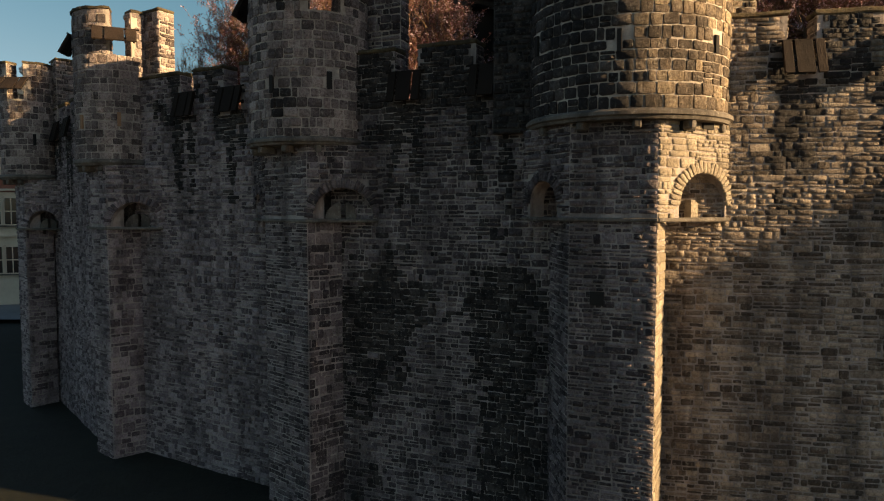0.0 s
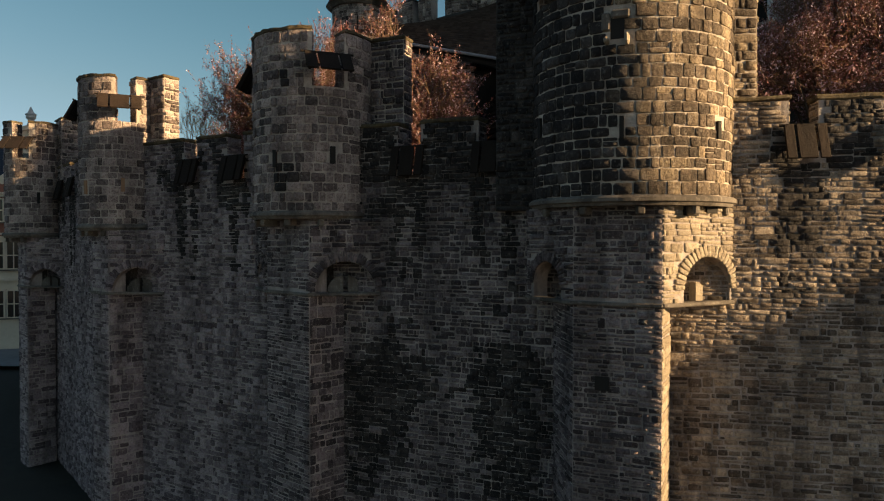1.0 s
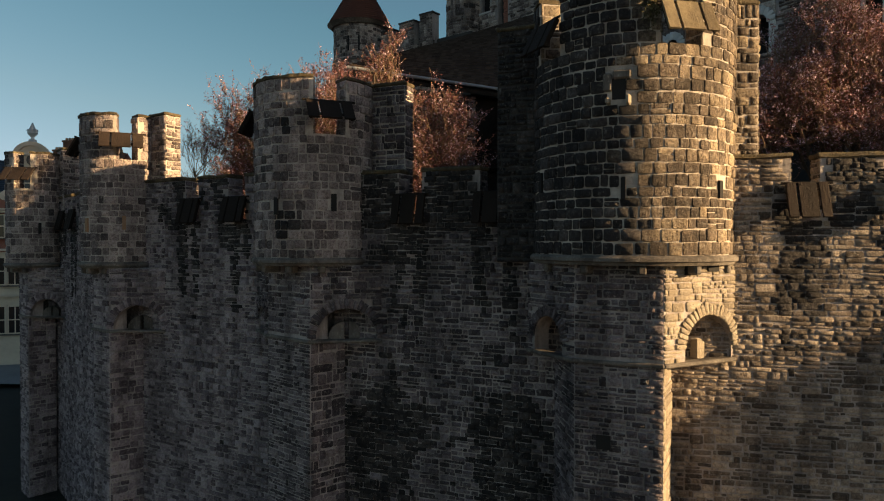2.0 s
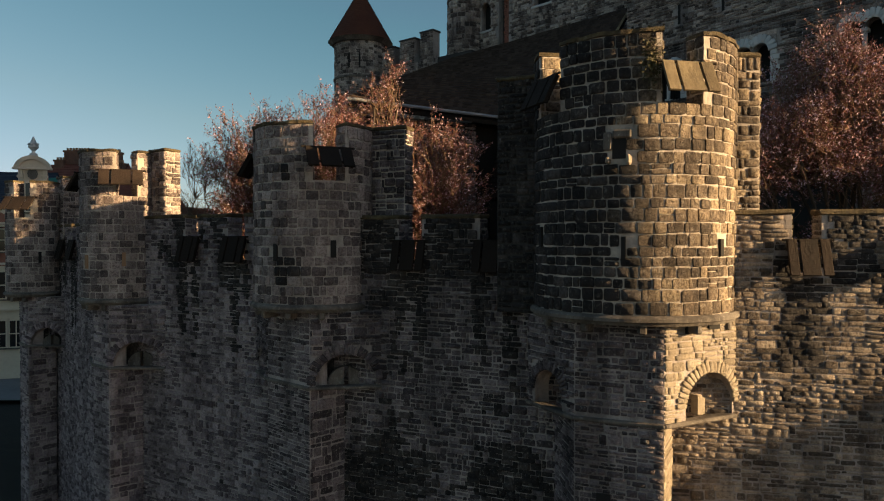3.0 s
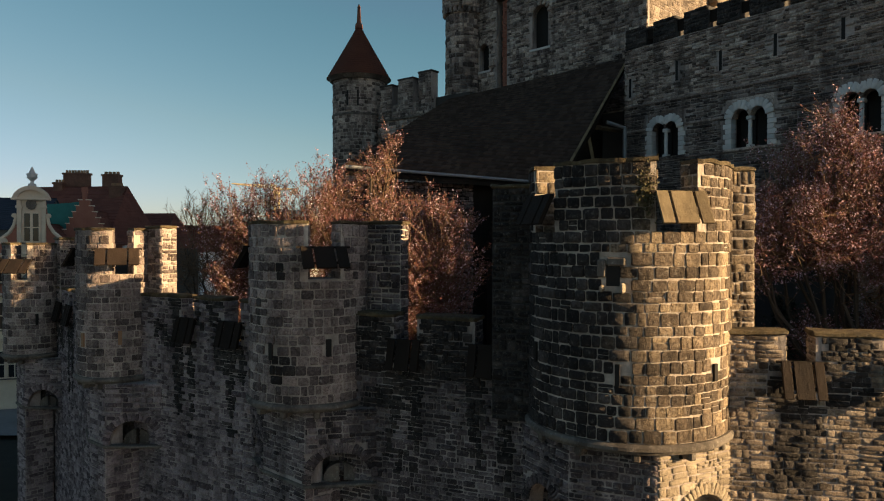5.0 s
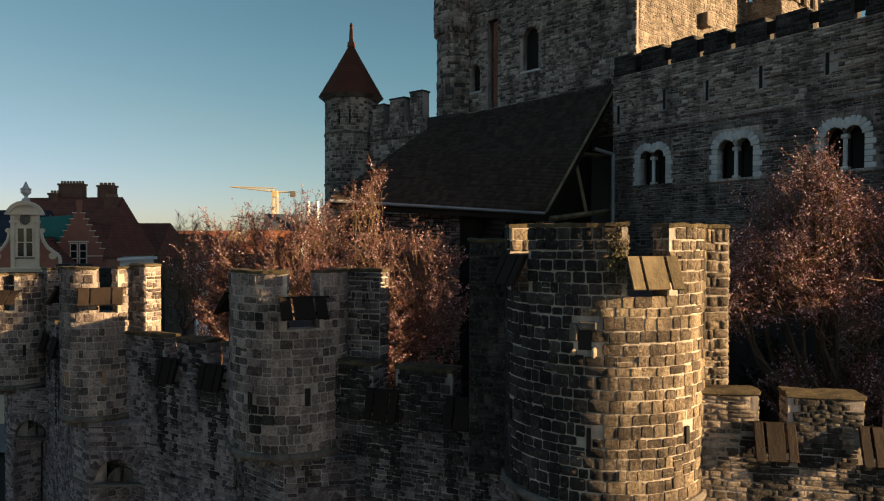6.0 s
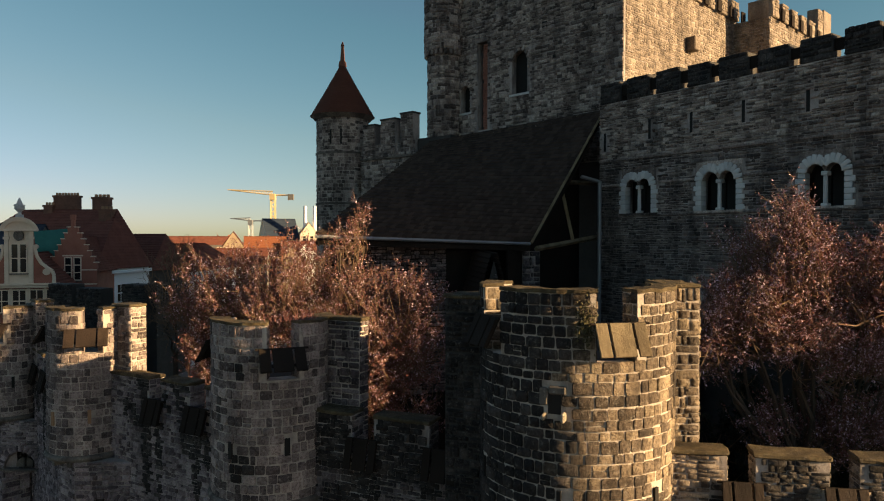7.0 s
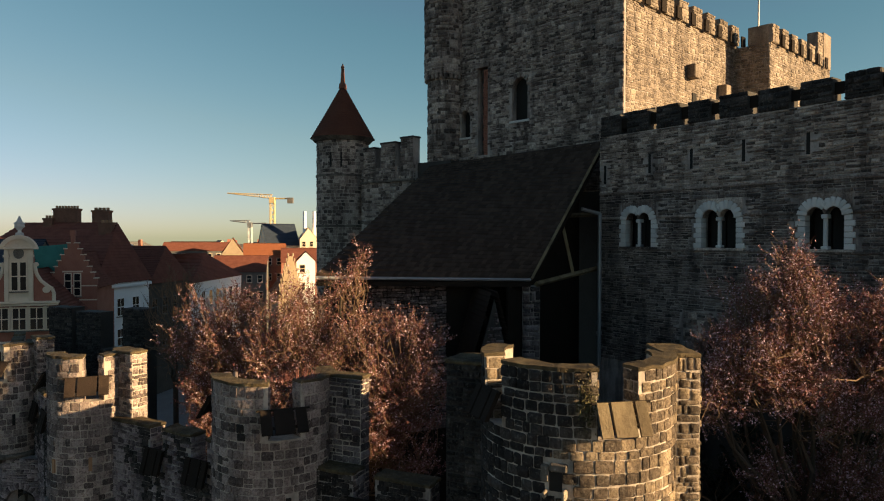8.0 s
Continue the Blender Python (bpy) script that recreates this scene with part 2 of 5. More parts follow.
        bmesh.ops.transform(bm, matrix=m, verts=[v for v in vs if v.is_valid])
    return vs


def box(name, lo, hi, mat, parent=None, m=None, bevel=0.0, label=""):
    bm = bmesh.new()
    add_box(bm, lo, hi, None, bevel)
    if m:
        bmesh.ops.transform(bm, matrix=m, verts=bm.verts)
    return part(name, bm, mat, parent, label)


def prism(name, pts, z0, z1, mat, parent=None, label=""):
    """A plan polygon raised from z0 to z1."""
    bm = bmesh.new()
    f = bm.faces.new([bm.verts.new((x, y, z0)) for x, y in pts])
    r = bmesh.ops.extrude_face_region(bm, geom=[f])
    bmesh.ops.translate(bm, vec=(0, 0, z1 - z0), verts=[v for v in r["geom"] if isinstance(v, bmesh.types.BMVert)])
    return part(name, bm, mat, parent, label)


def raised(name, outline, y0, y1, mat, parent, m):
    """A plane outline in u, z given thickness from y0 to y1."""
    bm = bmesh.new()
    f = bm.faces.new([bm.verts.new(m @ Vector((x, y0, z))) for x, z in outline])
    r_ = bmesh.ops.extrude_face_region(bm, geom=[f])
    bmesh.ops.translate(bm, vec=m.to_3x3() @ Vector((0, y1 - y0, 0)), verts=[v for v in r_["geom"] if isinstance(v, bmesh.types.BMVert)])
    return part(name, bm, mat, parent)


def beam(bm, a, b, w, w2=None, sides=4):
    """A bar from a to b, w thick, tapering to w2."""
    a, b = Vector(a), Vector(b)
    d = b - a
    q = d.to_track_quat("Z", "Y").to_matrix().to_4x4()
    bmesh.ops.create_cone(bm, cap_ends=True, segments=sides, radius1=w, radius2=w if w2 is None else w2, depth=d.length, matrix=Matrix.Translation((a + b) / 2) @ q)


# ---- masonry: courses of separate stones on a face ----
TEMPLATES = []
for k in range(16):
    r = random.Random(50 + k)
    j = lambda s: r.uniform(-s, s)
    ring = []
    for sx, sz, first in ((-1, -1, 0), (1, -1, 1), (1, 1, 0), (-1, 1, 1)):
        cx, cz = r.uniform(0.03, 0.15), r.uniform(0.05, 0.22)
        two = [(sx * 0.5, sz * (0.5 - cz)), (sx * (0.5 - cx), sz * 0.5)]
        ring += two[::-1] if first else two
    ring = [(x + j(0.025), z + j(0.04)) for x, z in ring]
    lean = j(0.1)
    verts = [(x, 0, z) for x, z in ring] + [(x * 0.98, -0.6 + j(0.12), z * 0.98) for x, z in ring]
    verts += [(x * (0.9 + j(0.05)), -1.0 + lean * (1 if x > 0 else -1) + j(0.14), z * (0.86 + j(0.07))) for x, z in ring] + [(j(0.12), -1.06 + j(0.16), j(0.12))]
    faces = [(o + i, o + (i + 1) % 8, o + 8 + (i + 1) % 8, o + 8 + i) for o in (0, 8) for i in range(8)]
    faces += [(16 + i, 16 + (i + 1) % 8, 24) for i in range(8)]
    TEMPLATES.append((np.array(verts), faces))
STONE_MESHES = {}


def stone_mesh(k, mat):
    key = (k, mat.name)
    if key not in STONE_MESHES:
        me = bpy.data.meshes.new("stone")
        me.from_pydata([tuple(v) for v in TEMPLATES[k][0]], [], TEMPLATES[k][1])
        me.polygons.foreach_set("use_smooth", [True] * len(me.polygons))
        me.materials.append(mat)
        STONE_MESHES[key] = me
    return STONE_MESHES[key]


def lay(length, z0, z1, course, stone, keep=None, seed=1, joint=0.022, regular=False):
    """Stones of a strip of masonry: their middle u, v and size; keep(u, v, w, h) says which stand. Rubble runs in short, broken courses."""
    r = random.Random(seed)
    out = []

    def row(a0, a1, z, h):
        u = a0 - (r.uniform(0, stone) if a0 <= 0 else 0)
        while u < a1 - 0.01:
            w = stone * (r.choice((0.72, 0.88, 1.0, 1.1, 1.35)) * r.uniform(0.88, 1.12) if regular else r.choice((0.38, 0.55, 0.75, 1.0, 1.4)) * r.uniform(0.8, 1.25))
            if a1 - u - w < 0.45 * stone:
                w = a1 - u
            a, b = max(u, 0), min(u + w, a1)
            if b - a > 0.04:
                uu, vv = (a + b) / 2, z + h / 2
                if keep is None or keep(uu, vv, (b - a), h):
                    if regular and r.random() < 0.04:
                        cut = r.uniform(0.4, 0.6)
                        for f, g in ((0, cut), (cut, 1)):
                            out.append((uu, z + h * (f + g) / 2, b - a - joint, h * (g - f) - joint * 0.8, r.uniform(0.5, 1.4), r.randrange(16), r.uniform(-1, 1)))
                        u += w
                        continue
                    lift = r.uniform(-0.05, 0.05) * h if regular else r.uniform(-0.12, 0.12) * h
                    out.append((uu, vv + lift, b - a - joint * r.uniform(0.4, 1.7), h - joint * r.uniform(0.4, 1.7), r.uniform(0.45, 1.55), r.randrange(16), r.uniform(-1, 1)))
            u += w

    z = z0
    while z < z1 - 0.02:
        tall = course * (r.uniform(0.78, 1.25) if regular else r.uniform(2.0, 3.6))
        if z + tall > z1 - course * 0.6:
            tall = z1 - z
        if regular:
            row(0, length, z, tall)
        else:
            u = 0.0
            while u < length - 0.01:
                run = stone * r.uniform(1.6, 4.5)
                if length - u - run < stone:
                    run = length - u
                n = max(1, round(tall / course * r.uniform(0.7, 1.35)))
                cuts = [r.uniform(0.6, 1.4) for _ in range(n)]
                total, zz = sum(cuts), z
                for c in cuts:
                    row(u, u + run, zz, tall * c / total)
                    zz += tall * c / total
                u += run
        z += tall
    return out


def flat_place(p0, p1):
    """Turns u, v on the face from p0 to p1 (seen from outside, p0 on the left) into a pose."""
    d = (Vector((*p1, 0)) - Vector((*p0, 0)))
    d.normalize()
    rz = math.atan2(d.y, d.x)

    def at(u, v):
        return Matrix.Translation((p0[0] + d.x * u, p0[1] + d.y * u, v)) @ Matrix.Rotation(rz, 4, "Z")
    return at


def round_place(c, radius, a0):
    """The same round a drum: u runs along the arc from the angle a0 (degrees), counter-clockwise."""
    def at(u, v):
        a = radians(a0) + u / radius
        return Matrix.Translation((c[0] + radius * math.cos(a), c[1] + radius * math.sin(a), v)) @ Matrix.Rotation(a + math.pi / 2, 4, "Z")
    return at


def masonry(parent, at, stones, mat, proud=0.04, single=None, cap=300, name="stone", wobble=5.0):
    """Sets the stones; those for which single(u, v) holds, up to cap, are pieces of their own, the rest one mesh."""
    vs, fs, made = [], [], 0
    for u, v, w, h, dep, k, tilt in stones:
        m = at(u, v) @ Matrix.Rotation(radians(tilt * 1.8), 4, "Y") @ Matrix.Rotation(radians((dep - 1) * wobble * (1 if k % 2 else -1)), 4, "Z") @ Matrix.Diagonal((w, proud * dep, h, 1))
        if single and made < cap and single(u, v):
            ob = new(name, stone_mesh(k, mat))
            ob.matrix_basis = m
            ob.parent = parent
            made += 1
        else:
            o = len(vs) * 25
            vs.append(TEMPLATES[k][0] @ np.array(m.to_3x3()).T + np.array(m.translation))
            fs.extend([tuple(o + i for i in f) for f in TEMPLATES[k][1]])
    if vs:
        ob = mesh_object("stonework", np.concatenate(vs), fs, mat, parent, smooth=True)
        ob["kind"] = "stuff"


# ---- ground ----
GZ = 0.6
bm = bmesh.new()
bmesh.ops.create_grid(bm, x_segments=60, y_segments=60, size=1500)
for v in bm.verts:
    v.co.z = GZ + noise.noise(v.co * 0.05) * 0.15
ground = tagged(part("ground", bm, M_GRASS), "dark grassy ground round the castle walls", "ground", kind="structure")


# unseen paving, added to throw sunlight back onto the shaded walls
bm = bmesh.new()
bmesh.ops.create_grid(bm, x_segments=20, y_segments=14, size=1, matrix=Matrix.Translation((-18, -19, GZ + 0.25)) @ Matrix.Diagonal((20, 20, 1, 1)))
tagged(part("bounce_paving", bm, M_PAVING), "unseen added paving that bounces sunlight onto the walls", "pavement", kind="structure")


bm = bmesh.new()
bmesh.ops.create_grid(bm, x_segments=24, y_segments=30, size=1, matrix=Matrix.Translation((-38, 82, GZ + 0.25)) @ Matrix.Diagonal((20, 38, 1, 1)))
tagged(part("pavement_2", bm, M_PAVING), "grey stone paving of the town square", "pavement", kind="structure")


# ---- curtain wall ----
def coping(parent, pts_at, u0, u1, d0, d1, z, h=0.1):
    m = pts_at((u0 + u1) / 2, z)
    w = (u1 - u0) / 2 + 0.04
    bm = bmesh.new()
    add_box(bm, (-w, -0.045 + d0, 0), (w, d1 + 0.03, h), None, 0.025)
    bmesh.ops.subdivide_edges(bm, edges=[e for e in bm.edges if e.calc_length() > 0.3], cuts=4, use_grid_fill=True)
    bmesh.ops.transform(bm, matrix=m, verts=bm.verts)
    for v in bm.verts:
        v.co += Vector((noise.noise(v.co * 5), noise.noise(v.co * 5 + Vector((9, 0, 0))), noise.noise(v.co * 4) * 0.8)) * 0.04
    return part("coping", bm, M_COPING, parent)


def shutter(parent, m, width, height, lean=24, mat=None):
    """Three planks that hang from a bar, the foot swung outward; m: the hinge's middle, x along it, -y outward."""
    mat = mat or M_WOOD
    holder = m @ Matrix.Rotation(radians(-lean), 4, "X")
    bm = bmesh.new()
    beam(bm, holder @ Vector((-width / 2 - 0.06, 0, 0)), holder @ Vector((width / 2 + 0.06, 0, 0)), 0.025, sides=6)
    s = part("shutter", bm, M_DARKWOOD, parent, "weathered plank shutter hung outward from a bar")
    x = -width / 2
    for share in (0.27, 0.46, 0.27):
        w = share * width
        bm = bmesh.new()
        add_box(bm, (x + 0.024, -0.03, -height), (x + w - 0.024, 0.02, 0.01), None, 0.006)
        bmesh.ops.transform(bm, matrix=holder, verts=bm.verts)
        part("plank", bm, mat, s)
        x += w
    bm = bmesh.new()
    for sx in (-0.42, 0.42):
        add_box(bm, (sx * width - 0.03, 0.03, -height * 0.95), (sx * width + 0.03, 0.07, 0))
    add_box(bm, (-width * 0.48, 0.022, -height * 0.75), (width * 0.48, 0.05, -height * 0.65))
    bmesh.ops.transform(bm, matrix=holder, verts=bm.verts)
    part("batten", bm, M_DARKWOOD, s)
    return s


def curtain(name, label, p0, p1, crenels, top, sill, seed, z0=GZ - 0.4, single=None, course=0.112, stone=0.225, walk_z=10.0, wood=None, shut=True, lay0=0.5, rough=0.03, mat=None, lean=14, dark_over=0.42):
    """A length of battlemented wall from p0 to p1, seen from outside with p0 on the left."""
    at = flat_place(p0, p1)
    length = math.dist(p0, p1)
    w = thing(name, label, "wall", kind="structure")
    rz = at(0, 0)
    for nm, lo, hi in (("core", (0, 0, z0), (length, 1.7, walk_z)), ("parapet", (0, 0.003, walk_z), (length, 0.5, sill))):
        box(nm, lo, hi, M_MORTAR, w, rz)
    edges = [0.0] + [e for c in crenels for e in c] + [length]
    for a, b in zip(edges[::2], edges[1::2]):
        if b - a > 0.1:
            box("merlon", (a, 0.004, sill - 0.01), (b, 0.5, top), M_MORTAR, w, rz)
            coping(w, at, a, b, 0, 0.5, top)
    def keep(u, v, sw, sh):
        return v + sh / 2 < sill + 0.02 or not any(c[0] - sw * 0.35 < u < c[1] + sw * 0.35 for c in crenels)
    stones = lay(length, max(z0, lay0), top - 0.005, course, stone, keep, seed)
    rr = random.Random(seed)
    runs = [(e + rr.uniform(-0.2, 0.2), rr.uniform(0.1, 0.32), rr.uniform(0.8, 3.4)) for c in crenels for e in (c[0], (c[0] + c[1]) / 2, c[1])]
    # Drips below crenels are stains; black merlon tops put shade into the stone.
    def blackened(u, v):
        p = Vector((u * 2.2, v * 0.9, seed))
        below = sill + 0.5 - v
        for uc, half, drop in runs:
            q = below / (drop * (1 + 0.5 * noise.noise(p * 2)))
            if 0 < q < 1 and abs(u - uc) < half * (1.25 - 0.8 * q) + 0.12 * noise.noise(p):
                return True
        return noise.noise(Vector((u * 0.55, v * 0.28, seed * 3))) + 0.45 * noise.noise(Vector((u * 2.4, v * 1.5, seed))) + 0.3 * noise.noise(Vector((u * 6, v * 5, seed))) > (dark_over - 0.7 if v > sill - 0.2 else dark_over)
    old = [q for q in stones if blackened(q[0], q[1])]
    masonry(w, at, [q for q in stones if not blackened(q[0], q[1])], mat or M_RUBBLE, rough, single, wobble=1.6)
    masonry(w, at, [(u, v, a + 0.016, b + 0.016, d, k, tl) for u, v, a, b, d, k, tl in old], M_CRUST_SHADE, rough, wobble=1.6)
    for a, b in crenels:
        for u_, d0, d1 in ((a, 0, 0.5), (b, 0.5, 0)):
            ends = [tuple((at(u_, 0) @ Vector((0, d_, 0)))[:2]) for d_ in (d0, d1)]
            masonry(w, flat_place(*ends), lay(0.5, sill, top - 0.01, course, stone, None, seed + int(u_ * 10)), mat or M_RUBBLE, 0.02)
        if shut:
            shutter(w, at((a + b) / 2, sill + 0.62) @ Matrix.Translation((0, -0.07, 0)), b - a + 0.26, 0.7, lean, wood)
    return w


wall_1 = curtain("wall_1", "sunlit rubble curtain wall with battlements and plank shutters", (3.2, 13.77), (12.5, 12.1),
                 [(3.36, 3.88), (5.18, 5.7), (6.99, 7.49)], 11.62, 10.52, 11, single=lambda u, v: 2.0 < u < 4.6 and 8.6 < v < 10.4, course=0.1, stone=0.29, rough=0.02, wood=M_OLDWOOD, mat=M_TANRUBBLE, lean=22, dark_over=0.75)
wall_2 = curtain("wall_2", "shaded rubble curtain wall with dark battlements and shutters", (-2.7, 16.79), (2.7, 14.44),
                 [(1.75, 2.35), (3.75, 4.35)], 11.62, 10.5, 12, single=lambda u, v: 1.5 < u < 3.6 and 7.0 < v < 8.7, wood=M_DARKWOOD, dark_over=0.24)
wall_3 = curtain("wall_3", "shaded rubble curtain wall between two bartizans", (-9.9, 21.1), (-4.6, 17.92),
                 [(2.95, 3.5), (4.7, 5.35)], 11.75, 10.6, 13, single=lambda u, v: 3.0 < u < 4.8 and 7.0 < v < 9.0, wood=M_DARKWOOD, dark_over=0.85, mat=M_GREYRUBBLE, lean=16)
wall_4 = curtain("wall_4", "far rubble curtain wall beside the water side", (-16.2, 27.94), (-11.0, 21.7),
                 [(3.14, 3.74), (4.84, 5.44)], 11.6, 10.5, 14, single=lambda u, v: 4.3 < u < 6.3 and 7.0 < v < 9.0, wood=M_DARKWOOD, dark_over=0.85, mat=M_GREYRUBBLE)
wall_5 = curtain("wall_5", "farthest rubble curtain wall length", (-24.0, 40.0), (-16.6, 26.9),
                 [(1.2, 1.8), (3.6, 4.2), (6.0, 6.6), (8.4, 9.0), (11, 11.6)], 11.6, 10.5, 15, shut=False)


# ---- bartizans: round turrets on a pier with an arch on either side ----
def sector(bm, c, r0, r1, a0, a1, z0, z1, step=5.0):
    """A solid piece of a ring between two angles (degrees)."""
    n = max(1, int(abs(a1 - a0) / step))
    rows = []
    for i in range(n + 1):
        a = radians(a0 + (a1 - a0) * i / n)
        ca, sa = math.cos(a), math.sin(a)
        rows.append([bm.verts.new((c[0] + r * ca, c[1] + r * sa, z)) for r, z in ((r0, z0), (r1, z0), (r1, z1), (r0, z1))])
    for p, q in zip(rows, rows[1:]):
        for i in range(4):
            bm.faces.new((p[i], p[(i + 1) % 4], q[(i + 1) % 4], q[i]))
    bm.faces.new(rows[0])
    bm.faces.new(rows[-1][::-1])


def arch_face(parent, p0, p1, z0, z1, uc, r, zs, depth, seed, mat, ring=0.23, course=0.1, stone=0.22, proud=0.035):
    """A wall face from p0 to p1 with a round-headed opening at uc, r wide to either side, springing at zs; voussoirs round it."""
    at = flat_place(p0, p1)
    length = math.dist(p0, p1)
    us = sorted({0.0, length, *[uc + r * math.sin(radians(a)) for a in range(-90, 91, 9)]})
    def foot(u):
        return z0 if abs(u - uc) > r + 1e-6 else zs + math.sqrt(max(0, r * r - (u - uc) ** 2))
    bm = bmesh.new()
    m = at(0, 0)
    V = lambda u, y, z: bm.verts.new(m @ Vector((u, y, z)))
    for a, b in zip(us, us[1:]):
        inside = abs((a + b) / 2 - uc) < r
        fa, fb = (foot(a), foot(b)) if inside else (z0, z0)
        f0, f1, f2, f3 = V(a, 0, fa), V(b, 0, fb), V(b, 0, z1), V(a, 0, z1)
        b0, b1, b2, b3 = V(a, depth, fa), V(b, depth, fb), V(b, depth, z1), V(a, depth, z1)
        bm.faces.new((f0, f1, f2, f3)), bm.faces.new((b3, b2, b1, b0)), bm.faces.new((f0, b0, b1, f1)), bm.faces.new((f3, f2, b2, b3))
    for u, top in ((0, 0), (length, 0), (uc - r, 1), (uc + r, 1)):
        hi = zs if top else z1
        bm.faces.new((V(u, 0, z0), V(u, depth, z0), V(u, depth, hi), V(u, 0, hi)))
    bmesh.ops.remove_doubles(bm, verts=bm.verts, dist=0.0005)
    face = part("arch_wall", bm, M_MORTAR, parent)
    n = 23
    rr = random.Random(seed)
    for i in range(n):
        a = math.pi * (i + 0.5) / n
        ro = ring * rr.uniform(0.85, 1.12)
        k = rr.randrange(16)
        pm = at(uc - (r + ro / 2) * math.cos(a), zs + (r + ro / 2) * math.sin(a)) @ Matrix.Rotation(a - math.pi / 2, 4, "Y")
        ob = new("voussoir", stone_mesh(k, mat))
        ob.matrix_basis = pm @ Matrix.Diagonal((math.pi * (r + ro * 0.5) / n - 0.012, 0.05, ro, 1))
        ob.parent = parent
    def keep(u, v, sw, sh):
        du = max(0, abs(u - uc) - sw * 0.3)
        if v < zs:
            return abs(u - uc) > r + sw * 0.42
        return math.hypot(du, v - zs) > r + ring * 0.85
    masonry(parent, at, lay(length, z0, z1, course, stone, keep, seed, 0.016), mat, proud)
    return at


def turret(label, c, R, zs, zb, zt, A, B, C, E, side, cuts, seed, wing, course=0.205, stone=0.24, slits=(), face_to=(0.2, 0.0), arch=(0.6, 0.57, 0.28), left_arch=True, shut_mats=None, cap=300, floor_drop=1.45, pier_stone=0.3, holes=(), bare=(), arch_mat=None, lunette=((-0.58, -0.06, 0.8), (0.1, 0.46, 0.7)), z0=GZ - 0.4, crust_shade=None, rubble=None, sockets=(), joint=0.02, flank_mats=(None, None), hung=(), slit_mat=None, block=None):
    """c, R: the drum; zs, zb, zt: heights of the sill, the band and the merlons' tops; A B C E: plan corners of the arched base;
    side: where the pier meets the wall; cuts: embrasures as angles from the way that the tower faces."""
    rubble, block = rubble or M_RUBBLE, block or M_GREYBLOCK
    arch_mat = arch_mat or rubble
    t = thing("bartizan", label, "tower", "bartizans on the curtain wall")
    face = math.degrees(math.atan2(face_to[1] - c[1], face_to[0] - c[0]))
    zsill = zt - 1.28
    th = 0.42
    # pier
    bl = (A[0] + 0.25 * (C[0] - A[0]), A[1] + 0.6)
    prism("pier", [B, C, side, bl], z0, zs, M_MORTAR, t)
    for p, q, sd in ((B, C, seed), (C, side, seed + 1), (bl, B, seed + 40)):
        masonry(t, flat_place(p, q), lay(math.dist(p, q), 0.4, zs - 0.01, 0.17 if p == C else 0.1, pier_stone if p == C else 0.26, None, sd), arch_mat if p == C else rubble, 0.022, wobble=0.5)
    for u_, z_ in holes:
        box("putlog_hole", (u_ - 0.13, -0.045, z_ - 0.13), (u_ + 0.13, 0.1, z_ + 0.13), M_VOID, t, flat_place(B, C)(0, 0))
    # base with the arches
    at = flat_place(B, C)
    box("base", (0, 0, zs), (math.dist(B, C), 0.5, zb - 0.03), M_MORTAR, t, at(0, 0))
    masonry(t, at, lay(math.dist(B, C), zs + 0.1, zb - 0.04, 0.12, 0.25, None, seed + 2), rubble, 0.022, wobble=0.5)
    L = math.dist(C, E)
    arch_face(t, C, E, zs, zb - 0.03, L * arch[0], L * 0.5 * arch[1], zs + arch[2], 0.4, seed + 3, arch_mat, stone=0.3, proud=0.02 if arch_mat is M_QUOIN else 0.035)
    if left_arch:
        L2 = math.dist(A, B)
        arch_face(t, A, B, zs, zb - 0.03, L2 * 0.45, min(L2 * 0.3, 0.5), zs + 0.3, 0.35, seed + 4, rubble, ring=0.2)
    # The core is near-black so that the arches look deep in shade.
    core = [Vector(p).lerp(Vector(c), 0.6)[:] for p in (A, B, C, E)]
    prism("inner_core", [core[0], core[1], core[2], core[3]], zs - 0.2, zb - 0.1, M_CRUST_SHADE, t)
    ca = flat_place(C, E)
    uc, ur = L * arch[0], L * 0.5 * arch[1]
    for x0, x1, zz in lunette:
        bm = bmesh.new()
        arc = [(x0 + (x1 - x0) * k / 8) for k in range(9)]
        rim = [bm.verts.new((uc + x * ur, 0.3, zs + min(zz, math.sqrt(max(0, 0.36 - x * x) + 0.01)) * ur)) for x in arc]
        f = bm.faces.new([bm.verts.new((uc + x0 * ur, 0.3, zs)), *rim, bm.verts.new((uc + x1 * ur, 0.3, zs))])
        r_ = bmesh.ops.extrude_face_region(bm, geom=[f])
        bmesh.ops.translate(bm, vec=(0, 0.2, 0), verts=[v for v in r_["geom"] if isinstance(v, bmesh.types.BMVert)])
        bmesh.ops.transform(bm, matrix=ca(0, 0), verts=bm.verts)
        # The sunny tower's pillar is painted pale to look lit inside the arch.
        part("inner_pillar", bm, M_QUOIN if arch_mat is M_QUOIN else M_BAND, t)
    # sills
    for p, q in ((B, C), (C, E), (A, B)):
        ln = math.dist(p, q)
        if p == C:
            ln *= 0.98
        bm = bmesh.new()
        add_box(bm, (-0.02, -0.07, zs - 0.05), (ln + 0.02, 0.16, zs + 0.03), None, 0.02)
        bmesh.ops.transform(bm, matrix=flat_place(p, q)(0, 0), verts=bm.verts)
        part("sill", bm, M_BAND, t)
    # corbels under the band
    for k, a in enumerate(range(-96, 101, 32)):
        aa = radians(face + a + 5)
        bm = bmesh.new()
        add_box(bm, (-0.075, -0.09, -0.2), (0.075, 0.3, -0.02), None, 0.03)
